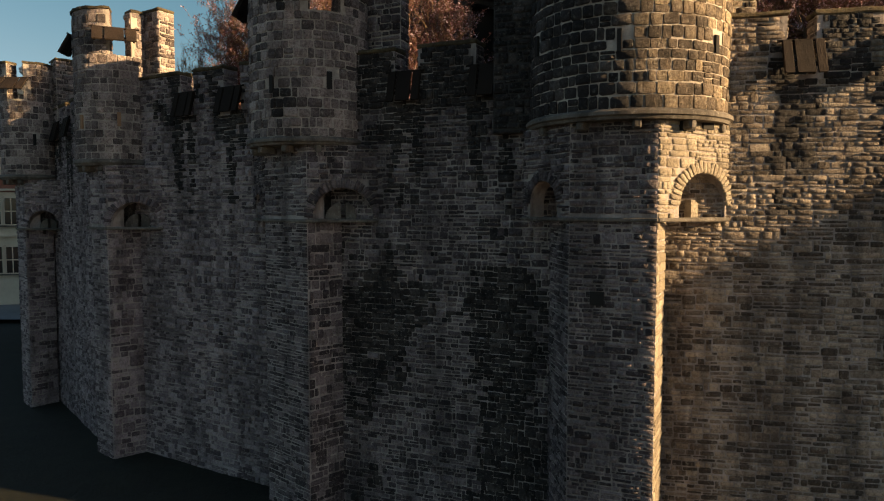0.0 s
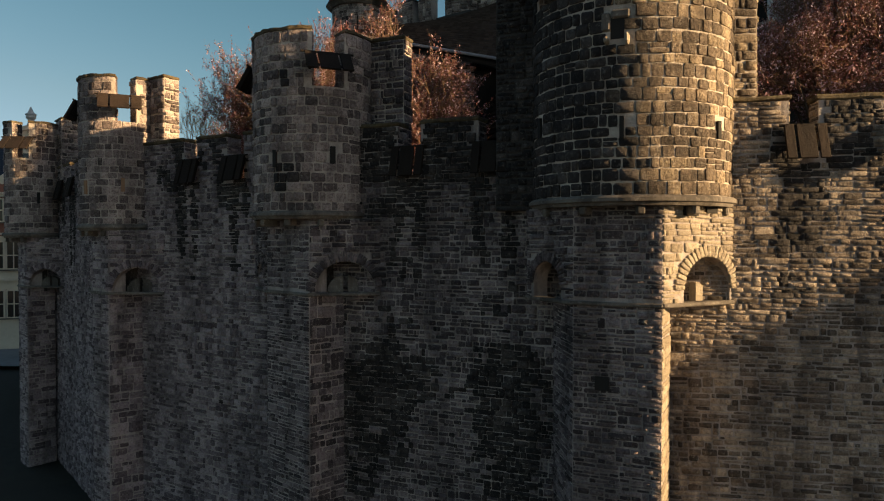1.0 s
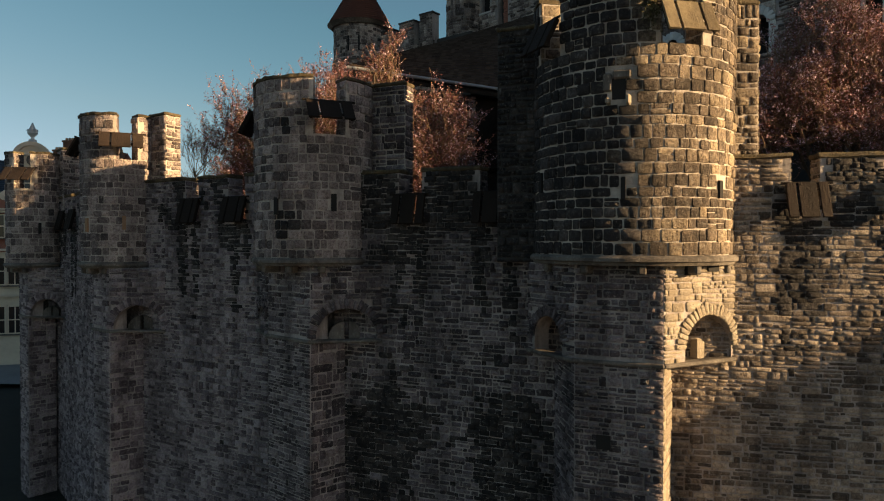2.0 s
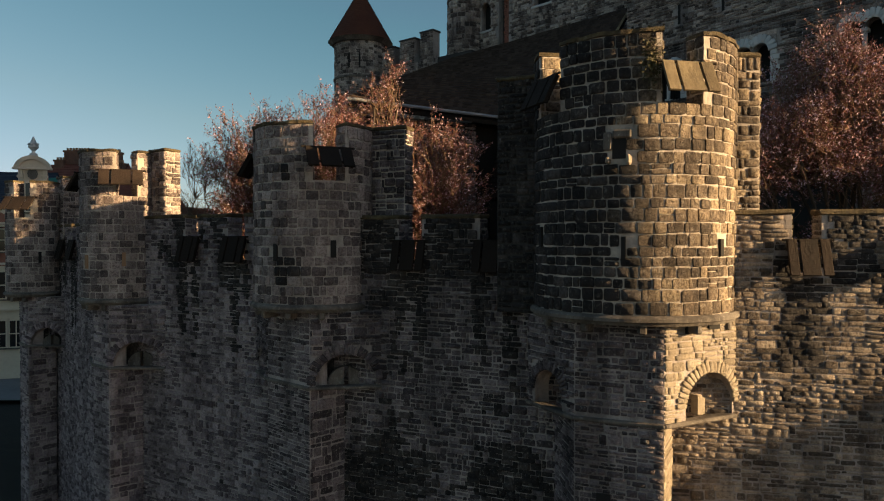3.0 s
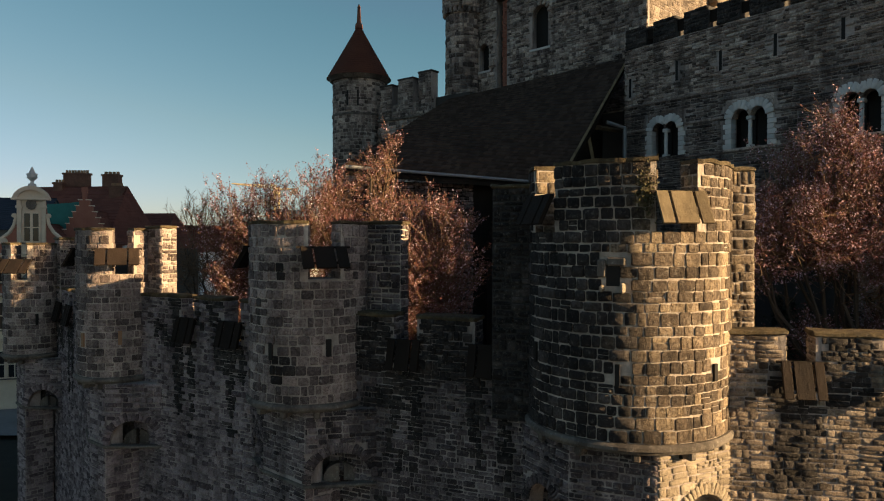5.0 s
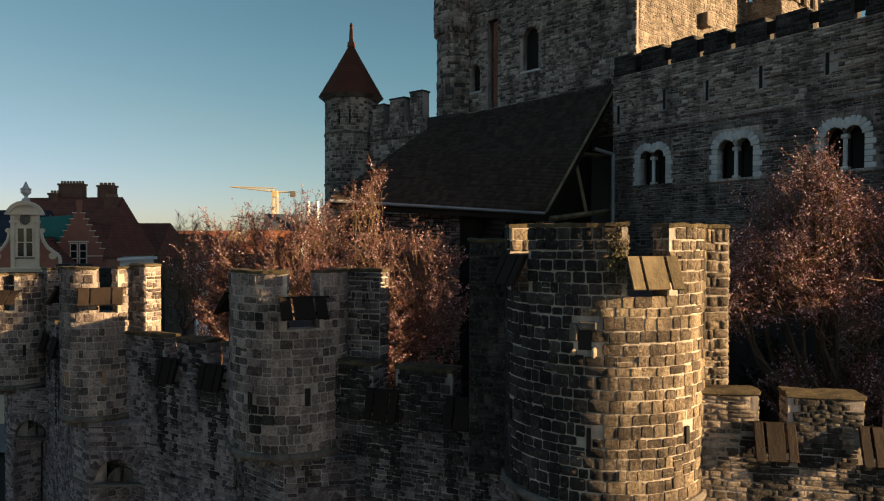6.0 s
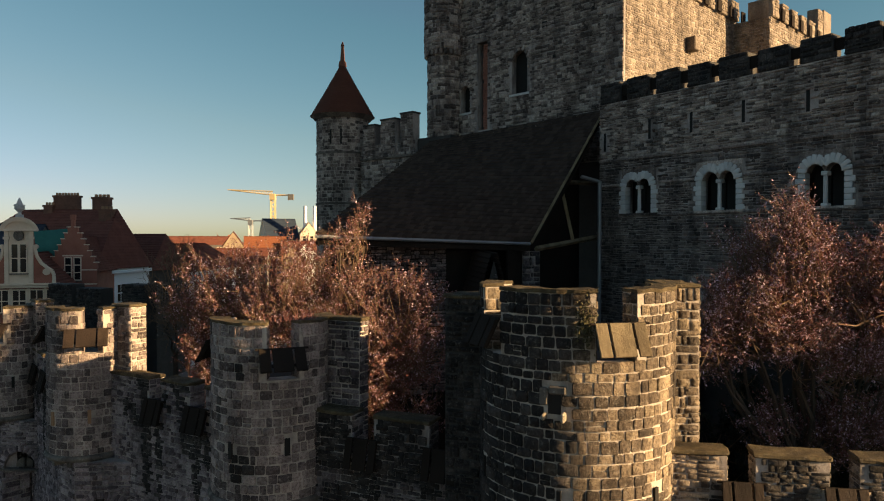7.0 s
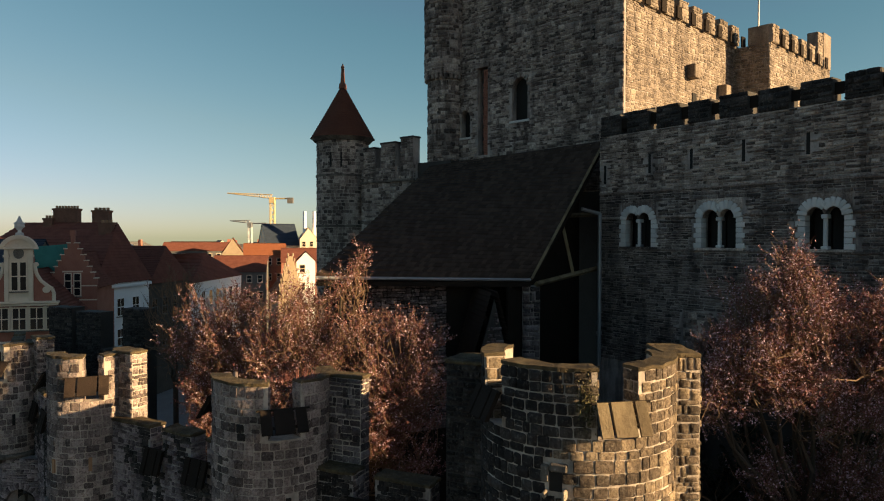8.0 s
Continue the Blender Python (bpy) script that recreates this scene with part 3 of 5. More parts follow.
        bmesh.ops.transform(bm, matrix=Matrix.Translation((c[0] + (R - 0.1) * math.cos(aa), c[1] + (R - 0.1) * math.sin(aa), zb)) @ Matrix.Rotation(aa + math.pi / 2, 4, "Z"), verts=bm.verts)
        part("corbel", bm, M_BAND, t)
    bm = bmesh.new()
    prof = [(0.3, zb - 0.035), (R + 0.03, zb - 0.035), (R + 0.06, zb + 0.02), (R + 0.11, zb + 0.04), (R + 0.11, zb + 0.10), (R + 0.06, zb + 0.15), (0.3, zb + 0.15)]
    rows = []
    for i in range(61):
        a = radians(face - 125 + 250 * i / 60)
        rows.append([bm.verts.new((c[0] + r1 * math.cos(a), c[1] + r1 * math.sin(a), z)) for r1, z in prof])
    for p, q in zip(rows, rows[1:]):
        for i in range(len(prof) - 1):
            bm.faces.new((p[i], p[i + 1], q[i + 1], q[i]))
    part("band", bm, M_BAND, t)
    # drum
    bm = bmesh.new()
    sector(bm, c, R - th, R, face - 128, face + 128, zb + 0.1, zsill, 4)
    part("drum", bm, M_JOINT, t)
    bm = bmesh.new()
    bmesh.ops.create_cone(bm, cap_ends=True, segments=40, radius1=R - th + 0.01, radius2=R - th + 0.01, depth=0.2, matrix=Matrix.Translation((*c, zt - floor_drop)))
    part("floor", bm, M_DARKSTONE, t)
    shut_cuts, cuts = cuts, sorted([*cuts, *bare])
    edges = [-112] + [e for q in cuts for e in q] + [112]
    for a, b in zip(edges[::2], edges[1::2]):
        if b - a < 3:
            continue
        bm = bmesh.new()
        sector(bm, c, R - th, R, face + a, face + b, zsill - 0.005, zt, 4)
        part("merlon", bm, M_JOINT, t)
        bm = bmesh.new()
        sector(bm, c, R - th - 0.02, R + 0.045, face + a - 0.6, face + b + 0.6, zt, zt + 0.07, 3)
        for v in bm.verts:
            v.co += Vector((noise.noise(v.co * 5), noise.noise(v.co * 5 + Vector((9, 0, 0))), noise.noise(v.co * 4) * 0.8)) * 0.04
        part("coping", bm, M_COPING, t)
    for a, b in cuts:
        for ang, flip in ((a, 0), (b, 1)):
            ca, sa = math.cos(radians(face + ang)), math.sin(radians(face + ang))
            ends = [(c[0] + R * ca, c[1] + R * sa), (c[0] + (R - th) * ca, c[1] + (R - th) * sa)]
            if flip:
                ends.reverse()
            masonry(t, flat_place(*ends), lay(th, zsill, zt - 0.005, course, stone, None, seed + int(ang) + 150, 0.02, True), block, 0.025)
    a0 = face - 112
    def keep(u, v, sw, sh):
        d = math.degrees(u / R) - 112
        hw = math.degrees(sw * 0.5 / R)
        if v + sh * 0.5 > zsill + 0.08 and any(q[0] - hw * 0.7 < d < q[1] + hw * 0.7 for q in cuts):
            return False
        for sa, sz, w2, h2 in slits:
            if abs(d - sa) < math.degrees(w2 / R) + hw * (0.8 if w2 > 0.07 else 0.35) and abs(v - sz) < h2 + sh * (0.4 if w2 > 0.07 else 0.1):
                return False
        return True
    at = round_place(c, R, a0)
    stones = lay(radians(224) * R, zb + 0.15, zt - 0.005, course, stone, keep, seed + 5, joint, True)
    front = lambda u, v: -70 < math.degrees(u / R) - 112 < 70
    # Picked stones turn black: crust patches, and the shaded side of the sunny drum.
    black = lambda q: bool(crust_shade) and crust_shade(math.degrees(q[0] / R) - 112, q[1], noise.noise(Vector((q[0] * 1.7, q[1] * 1.1, seed))))
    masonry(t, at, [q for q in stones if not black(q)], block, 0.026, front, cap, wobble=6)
    masonry(t, at, [q for q in stones if black(q)], M_CRUST_SHADE, 0.026, wobble=6)
    for f0, f1, drop in sockets:
        box("socket", (L * f0, -0.056, zb - 0.04 - drop), (L * f1, 0.1, zb - 0.04), M_VOID, t, flat_place(C, E)(0, 0))
    for sa, sz, w2, h2 in slits:
        u = radians(sa + 112) * R
        box("arrow_slit", (-w2, -0.012 if w2 > 0.07 else -0.05, -h2), (w2, 0.1, h2), slit_mat or M_VOID, t, at(u, sz))
        if w2 < 0.07:
            continue
        for lo, hi in (((-w2 - 0.16, -0.05, -h2 * 0.2), (-w2, 0.05, h2 + 0.1)), ((-w2 * 0.9, -0.06, h2 - 0.02), (w2 + 0.1, 0.05, h2 + 0.14)),
                       ((-w2 - 0.1, -0.2, -h2 - 0.1), (-w2 - 0.02, 0.05, -h2 + 0.02)), ((w2 + 0.02, -0.2, -h2 - 0.12), (w2 + 0.1, 0.05, -h2 + 0.06))):
            box("loop_stone", lo, hi, M_BAND if lo[1] > -0.1 else M_QUOIN, t, at(u, sz), 0.03)
    for i, (a, b) in enumerate(shut_cuts):
        mid = radians((a + b) / 2 + 112) * R
        mat = shut_mats[i] if shut_mats else M_WOOD
        wide, tall, lean_, aside = hung[i] if i < len(hung) else (radians(b - a) * R + 0.2, 0.62, 26, 0.0)
        shutter(t, at(mid + aside, zsill + 0.74) @ Matrix.Translation((0, -0.08, 0)), wide, tall, lean_, mat)
    # flank walls
    for j_, (p, q, back, wt) in enumerate(wing):
        at = flat_place(p, q)
        ln = math.dist(p, q)
        # A blackened flank gets a dark core too, deepening its shade by colour.
        box("flank", (0, 0, 9.6), (ln, back, wt), M_DARKSTONE if flank_mats[j_] is M_CRUST_SHADE else M_JOINT, t, at(0, 0))
        masonry(t, at, lay(ln, 9.6, wt - 0.005, 0.15, 0.26, None, seed + 8 + j_, 0.02), flank_mats[j_] or block, 0.03, wobble=2.0)
        q2 = (at(ln, 0) @ Vector((0, back, 0)))[:2]
        masonry(t, flat_place(q, q2), lay(back, 9.6, wt - 0.005, 0.15, 0.28, None, seed + 28 + j_, 0.02), flank_mats[j_] or block, 0.03, wobble=2.0)
        coping(t, at, 0, ln, 0, back, wt, 0.09)
    return t


# Black stones left of centre put the drum's shaded side into its colour.
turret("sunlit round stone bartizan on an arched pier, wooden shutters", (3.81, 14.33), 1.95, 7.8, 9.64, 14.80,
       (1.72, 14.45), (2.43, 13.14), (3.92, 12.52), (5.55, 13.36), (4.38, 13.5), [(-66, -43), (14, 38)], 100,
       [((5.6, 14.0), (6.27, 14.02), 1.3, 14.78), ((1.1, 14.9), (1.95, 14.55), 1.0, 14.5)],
       slits=[(-7.5, 12.78, 0.12, 0.19), (52, 11.0, 0.05, 0.16), (-5, 11.0, 0.04, 0.2), (-62, 11.2, 0.05, 0.2)], arch=(0.62, 0.66, 0.26), shut_mats=[M_DARKWOOD, M_WOOD], pier_stone=1.6, holes=((0.55, 6.3),), lunette=((0.05, 0.36, 1.1),), arch_mat=M_QUOIN, stone=0.25, joint=0.018, flank_mats=(M_BLOCK, M_CRUST_SHADE), block=M_BLOCK,
       sockets=((0.27, 0.46, 0.17), (0.58, 0.73, 0.12)), crust_shade=lambda d, z, n: d < -5 + 20 * n or (abs(d + 1 - 6 * n) < 5 and z < 12.5 - 0.3 * n))
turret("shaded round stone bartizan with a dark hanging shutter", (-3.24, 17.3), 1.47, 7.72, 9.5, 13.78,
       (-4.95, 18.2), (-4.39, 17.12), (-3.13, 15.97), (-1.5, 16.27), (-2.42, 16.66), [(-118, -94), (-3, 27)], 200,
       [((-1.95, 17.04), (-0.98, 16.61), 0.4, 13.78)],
       slits=[(15, 10.93, 0.06, 0.2), (-38, 10.85, 0.05, 0.2)], arch=(0.5, 0.84, 0.06), shut_mats=[M_DARKWOOD, M_DARKWOOD], hung=((0.8, 0.62, 30, 0), (1.1, 0.62, 42, -0.05)), crust_shade=lambda d, z, n: n > 0.42, flank_mats=(M_RUBBLE, M_RUBBLE))
# Its slits are filled tan to paint sunlight seen through the hollow drum.
turret("round stone bartizan with sunlit merlons and plank shutter", (-9.85, 21.05), 1.12, 7.43, 9.28, 13.68,
       (-11.2, 21.8), (-10.5, 20.6), (-9.72, 19.95), (-8.12, 20.02), (-9.0, 20.56), [(-122, -98), (-8, 22)], 300,
       [((-8.86, 20.73), (-8.22, 20.34), 0.5, 13.74)], course=0.215, stone=0.25,
       slits=[(2, 10.57, 0.05, 0.2), (-55, 10.5, 0.05, 0.2)], arch=(0.5, 0.86, 0.06), slit_mat=M_POT_SUNSLIT, shut_mats=[M_OLDWOOD, M_OLDWOOD], hung=((0.7, 0.62, 30, 0), (1.2, 0.66, 48, -0.16)), rubble=M_GREYRUBBLE)
turret("far round stone bartizan above the moat wall", (-15.4, 26.0), 0.98, 7.25, 9.08, 13.22,
       (-16.6, 27.2), (-16.05, 26.0), (-15.3, 25.25), (-13.9, 25.2), (-14.7, 26.0), [(-46, -12)], 400,
       [((-14.65, 26.1), (-14.1, 25.45), 0.58, 13.4)], course=0.215, stone=0.25,
       slits=[(5, 10.5, 0.05, 0.2)], arch=(0.5, 0.86, 0.06), shut_mats=[M_OLDWOOD], hung=((1.1, 0.66, 45, 0),), rubble=M_GREYRUBBLE)


# a wall plant that hangs below a merlon of the sunny bartizan
bm = bmesh.new()
rr = random.Random(44)
face = math.atan2(-14.33, 0.2 - 3.81)
for i in range(420):
    a, z = face + radians(8.5 + rr.gauss(0, 2.6)), 14.25 + rr.gauss(0, 0.2)
    o = Vector((3.81 + (2.0 + abs(rr.gauss(0, 0.05))) * math.cos(a), 14.33 + (2.0 + abs(rr.gauss(0, 0.05))) * math.sin(a), z))
    x_ = Vector((rr.gauss(0, 1), rr.gauss(0, 1), rr.gauss(-0.4, 1))).normalized() * 0.03
    y_ = x_.cross(Vector((rr.gauss(0, 1), rr.gauss(0, 1), rr.gauss(0, 1)))).normalized() * 0.016
    bm.faces.new([bm.verts.new(v) for v in (o - x_, o + y_, o + x_, o - y_)])
tagged(part("wall_plant", bm, M_WALLPLANT), "dry olive wall plant hanging from the tower's joints", "plant", kind="stuff")


# dry grass on top of the shaded bartizan
bm = bmesh.new()
rr = random.Random(31)
for i in range(70):
    a = radians(rr.uniform(-80, -20))
    o = Vector((-3.24 + 1.3 * math.cos(a) + rr.gauss(0, 0.05), 17.3 + 1.3 * math.sin(a) + rr.gauss(0, 0.05), 13.84))
    tip = o + Vector((rr.gauss(0, 0.09), rr.gauss(0, 0.09), rr.uniform(0.12, 0.34)))
    w_ = Vector((rr.gauss(0, 1), rr.gauss(0, 1), 0)).normalized() * 0.008
    bm.faces.new([bm.verts.new(v) for v in (o - w_, o + w_, tip)])
tagged(part("grass_tuft", bm, M_LEAF), "dry grass growing on the tower coping", "grass", kind="stuff")


# ---- castle inside the wall ----
RES0, RD = Vector((7.9, 30.4)), Vector((0.583, -0.812)).normalized()
RES1 = RES0 + RD * 17
residence = thing("residence_wing", "grey schist residence wing with romanesque twin windows and battlements", "building")
at = flat_place(tuple(RES0), tuple(RES1))
RW = [(1.25, 2.98), (4.87, 6.72), (8.78, 10.45), (12.4, 14.2)]


def res_open(u, v, sw, sh):
    for a, b in RW:
        if a - 0.05 - sw * 0.4 < u < b + 0.05 + sw * 0.4 and 16.75 < v < 18.75:
            return False
    return not (4.25 - sw * 0.4 < u < 9.75 + sw * 0.4 and v < 14.45)


def wall_with_holes(name, at, length, z0, z1, depth, holes, mat, parent):
    """A slab with rectangular holes (u0, u1, z0, z1)."""
    us = sorted({0, length, *[h[i] for h in holes for i in (0, 1)]})
    zs = sorted({z0, z1, *[h[i] for h in holes for i in (2, 3)]})
    bm = bmesh.new()
    for a, b in zip(us, us[1:]):
        for c, d in zip(zs, zs[1:]):
            if not any(h[0] <= a and b <= h[1] and h[2] <= c and d <= h[3] for h in holes):
                add_box(bm, (a, 0, c), (b, depth, d))
    bmesh.ops.remove_doubles(bm, verts=bm.verts, dist=0.0005)
    bmesh.ops.transform(bm, matrix=at(0, 0), verts=bm.verts)
    return part(name, bm, mat, parent)


wall_with_holes("front_wall", at, 17, GZ - 0.5, 21.66, 0.7, [(a, b, 16.87, 18.4) for a, b in RW] + [(4.3, 9.7, GZ - 0.5, 14.4)], M_MORTAR, residence)
arch_face(residence, (at(4.3, 0) @ Vector())[:2], (at(9.7, 0) @ Vector())[:2], 8.0, 14.4, 2.7, 2.45, 11.8, 0.7, 640, M_SCHIST, ring=0.4, course=0.13, stone=0.34)
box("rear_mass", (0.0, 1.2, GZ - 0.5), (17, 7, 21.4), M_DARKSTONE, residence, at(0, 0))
# Dark block, raised here to keep the low sun off the hall roof.
box("corner_block", (0.1, 0.9, 21.3), (2.2, 4.0, 22.75), M_DARKSTONE, residence, at(0, 0))
box("side_wall", (0.0, 0.7, GZ - 0.5), (0.6, 1.2, 21.4), M_SCHIST, residence, at(0, 0))
slits = [(2.65, 20.3), (4.6, 20.3), (6.75, 20.4), (9.05, 20.4), (0.3, 20.0)]
facing = lay(17, 12.0, 21.64, 0.105, 0.34, lambda u, v, w, h: res_open(u, v, w, h) and not any(abs(u - a) < 0.08 + w * 0.4 and abs(v - b) < 0.4 for a, b in slits), 71, 0.02)
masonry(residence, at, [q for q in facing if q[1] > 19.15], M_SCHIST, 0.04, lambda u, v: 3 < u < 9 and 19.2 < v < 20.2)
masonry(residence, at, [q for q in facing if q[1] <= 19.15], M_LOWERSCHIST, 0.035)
for a, b in slits:
    box("arrow_slit", (a - 0.06, -0.01, b - 0.4), (a + 0.06, 0.1, b + 0.4), M_VOID, residence, at(0, 0))
for z in (19.12, 16.72, 18.05):
    spans = [(0, 17)] if z != 18.05 else [(0, 1.15), (3.08, 4.77), (6.82, 8.68), (10.55, 12.3)]
    for a, b in spans:
        box("string_course", (a, -0.08, z), (b, 0.02, z + 0.1), M_SCHIST, residence, at(0, 0), 0.02)
u, k = 0.05, 0
rr = random.Random(5)
while u < 16.5:
    w = rr.uniform(0.95, 1.15)
    h = rr.uniform(0.78, 0.9)
    m = box("merlon", (u, -0.02, 21.66), (u + w, 0.6, 21.66 + h), M_DARKSTONE, residence, at(0, 0), 0.03)
    masonry(residence, at, [(a + u, b, c, d, e, f, g) for a, b, c, d, e, f, g in lay(w, 21.66, 21.66 + h, 0.16, 0.36, None, 500 + k)], M_CRUST_SHADE, 0.05)
    box("merlon_shutter", (u + w + 0.01, 0.1, 21.9), (u + w + 0.36, 0.16, 21.66 + h - 0.18), M_DARKWOOD, residence, at(0, 0))
    u += w + 0.37
    k += 1


def twin_window(a, b):
    """Two round-headed lights with a shaft between, pale arch stones and jambs."""
    z0, zs = 16.87, 18.0
    r = (b - a - 0.5) / 4 - 0.03
    # heads behind the arches
    us = [a + (b - a) * i / 40 for i in range(41)]
    bm = bmesh.new()
    cs = (a + 0.25 + r + 0.03, b - 0.25 - r - 0.03)
    rows = []
    for u in us:
        foot = zs + max([math.sqrt(r * r - (u - c) ** 2) for c in cs if abs(u - c) < r] or [0])
        rows.append([bm.verts.new((u, y, z)) for y, z in ((-0.03, foot), (-0.03, 18.72), (0.3, 18.72), (0.3, foot))])
    for p, q in zip(rows, rows[1:]):
        for k in range(4):
            bm.faces.new((p[k], q[k], q[(k + 1) % 4], p[(k + 1) % 4]))
    bm.faces.new(rows[0]), bm.faces.new(rows[-1][::-1])
    bmesh.ops.recalc_face_normals(bm, faces=bm.faces)
    bmesh.ops.transform(bm, matrix=at(0, 0), verts=bm.verts)
    w = part("twin_window", bm, M_SCHIST, residence, "twin round-headed window with pale stone arches and shaft")
    for c in (a + 0.25 + r + 0.03, b - 0.25 - r - 0.03):
        n = 9
        for i in range(n):
            t = math.pi * (i + 0.5) / n
            ring = 0.32
            at_u, at_z = c - (r + ring / 2) * math.cos(t), zs + (r + ring / 2) * math.sin(t)
            if any(o_ != c and math.hypot(at_u - o_, at_z - zs) < r + ring * 0.3 for o_ in cs):
                continue
            pm = at(c - (r + ring / 2) * math.cos(t), zs + (r + ring / 2) * math.sin(t)) @ Matrix.Translation((0, -0.06, 0)) @ Matrix.Rotation(t - math.pi / 2, 4, "Y")
            ob = new("voussoir", stone_mesh(i % 8, M_PALE))
            ob.matrix_basis = pm @ Matrix.Diagonal((math.pi * (r + ring * 0.6) / n, 0.06, ring, 1))
            ob.parent = w
        box("light", (c - r, 0.5, z0), (c + r, 0.52, zs + r), M_VOID, w, at(0, 0))
    for k, x in enumerate((a, b)):
        z = z0
        while z < zs:
            h = 0.19
            wide = 0.24 if int(z * 10) % 4 < 2 else 0.15
            lo, hi = ((x - wide + 0.12, x + 0.22) if k == 0 else (x - 0.22, x + wide - 0.12))
            box("jamb_stone", (lo, -0.06, z), (hi, 0.28, min(z + h - 0.01, zs)), M_PALE, w, at(0, 0), 0.015)
            z += h
    mid = (a + b) / 2
    for x, rad in ((mid, 0.075),):
        bm = bmesh.new()
        bmesh.ops.create_cone(bm, cap_ends=True, segments=12, radius1=rad, radius2=rad * 0.92, depth=zs - z0 - 0.2, matrix=Matrix.Translation((x, 0.06, (z0 + zs) / 2)))
        add_box(bm, (x - rad - 0.03, -0.06, zs - 0.12), (x + rad + 0.03, 0.22, zs + 0.02), None, 0.02)
        add_box(bm, (x - rad - 0.04, -0.05, z0), (x + rad + 0.04, 0.2, z0 + 0.1), None, 0.02)
        bmesh.ops.transform(bm, matrix=at(0, 0), verts=bm.verts)
        part("shaft", bm, M_PALE, w)
    box("sill", (a - 0.08, -0.1, z0 - 0.09), (b + 0.08, 0.3, z0), M_SCHIST, w, at(0, 0), 0.015)


for a, b in RW:
    twin_window(a, b)

# ---- keep ----
KD = Vector((-0.69, 0.724)).normalized()
KN = Vector((0.724, 0.69)).normalized()
K0 = Vector((9.3, 31.55))
keep_tower = thing("keep", "tall stone keep with a sunlit flank, battlements and window slits", "castle keep")
K1 = K0 + KD * 11.6
at = flat_place(tuple(K1), tuple(K0))
L = 11.6
KW = [(4.8, 5.85, 23.4, 25.65), (1.0, 1.72, 22.9, 24.45), (2.3, 3.05, 21.8, 26.6)]
wall_with_holes("front_wall", at, L, GZ - 0.5, 32.0, 0.6, KW, M_MORTAR, keep_tower)
def kk(u, v, w, h):
    return not any(a - w * 0.42 < u < b + w * 0.42 and c - h * 0.4 < v < d + h * 0.4 for a, b, c, d in KW)
masonry(keep_tower, at, lay(L - 0.95, 19.5, 32.0, 0.13, 0.33, kk, 81, 0.02), M_SCHIST, 0.045, lambda u, v: 5.6 < u < 10 and 22 < v < 27)
for a, b, c, d in KW[:2]:
    box("window_recess", (a - 0.1, 0.36, c - 0.1), (b + 0.1, 0.42, d + 0.1), M_VOID, keep_tower, at(0, 0))
    n = 7
    for i in range(n):
        t = math.pi * (i + 0.5) / n
        r = (b - a) / 2
        ob = new("voussoir", stone_mesh(i, M_SCHIST))
        ob.matrix_basis = at((a + b) / 2 - (r + 0.12) * math.cos(t), d - r + (r + 0.12) * math.sin(t)) @ Matrix.Rotation(t - math.pi / 2, 4, "Y") @ Matrix.Diagonal((0.17, 0.07, 0.3, 1))
        ob.parent = keep_tower
    for sg in (-1, 1):
        bm = bmesh.new()
        x0 = (a + b) / 2
        edge_ = [(x0 + sg * r * math.cos(q), d - r + r * math.sin(q)) for q in [radians(9 * i) for i in range(11)]]
        f = bm.faces.new([bm.verts.new(at(0, 0) @ Vector((x, 0.02, z))) for x, z in [(x0 + sg * (r + 0.02), d + 0.02)] + edge_])
        r_ = bmesh.ops.extrude_face_region(bm, geom=[f])
        bmesh.ops.translate(bm, vec=at(0, 0).to_3x3() @ Vector((0, 0.4, 0)), verts=[v for v in r_["geom"] if isinstance(v, bmesh.types.BMVert)])
        part("spandrel", bm, M_SCHIST, keep_tower)
    box("window_sill", (a - 0.15, -0.08, c - 0.12), (b + 0.15, 0.3, c), M_PALE, keep_tower, at(0, 0), 0.02)
box("flue_back", (KW[2][0] - 0.1, 0.4, KW[2][2] - 0.1), (KW[2][1] + 0.1, 0.46, KW[2][3] + 0.1), M_DARKSTONE, keep_tower, at(0, 0))
masonry(keep_tower, lambda u, v, a_=at: a_(u + KW[2][0] + 0.32, v) @ Matrix.Translation((0, 0.16, 0)), lay(0.4, KW[2][2], KW[2][3] - 0.1, 0.09, 0.2, None, 811, 0.015, True), M_BRICK, 0.06)
box("flue", (KW[2][0] + 0.32, 0.16, KW[2][2]), (KW[2][1] - 0.03, 0.39, KW[2][3] - 0.1), M_RUST, keep_tower, at(0, 0), 0.02, "rust brown brick flue set in a tall recess")
box("flue_lintel", (KW[2][0] - 0.15, -0.07, KW[2][3]), (KW[2][1] + 0.15, 0.3, KW[2][3] + 0.22), M_SCHIST, keep_tower, at(0, 0), 0.03)
at_b = lambda u, v, a_=at: a_(u + L - 0.95, v) @ Matrix.Translation((0, -0.14, 0))
# Dark sheet over the lower wall paints the shade seen through the hall gable.
box("shade_facing", (0, -0.03, GZ), (L, -0.003, 19.45), M_DARKSTONE, keep_tower, at(0, 0))
box("corner_buttress", (L - 0.95, -0.14, 19.5), (L, 0.0, 31.9), M_MORTAR, keep_tower, at(0, 0))
masonry(keep_tower, at_b, lay(0.95, 19.5, 31.9, 0.17, 0.36, None, 812, 0.02), M_SCHIST, 0.04)
for u_, z_, w_, h_ in ((7.0, 26.6, 0.32, 0.3), (9.9, 26.9, 0.12, 0.5), (9.4, 30.2, 0.3, 0.3), (7.6, 24.9, 0.16, 0.16), (3.9, 29.6, 0.16, 0.16), (8.3, 28.6, 0.16, 0.16)):
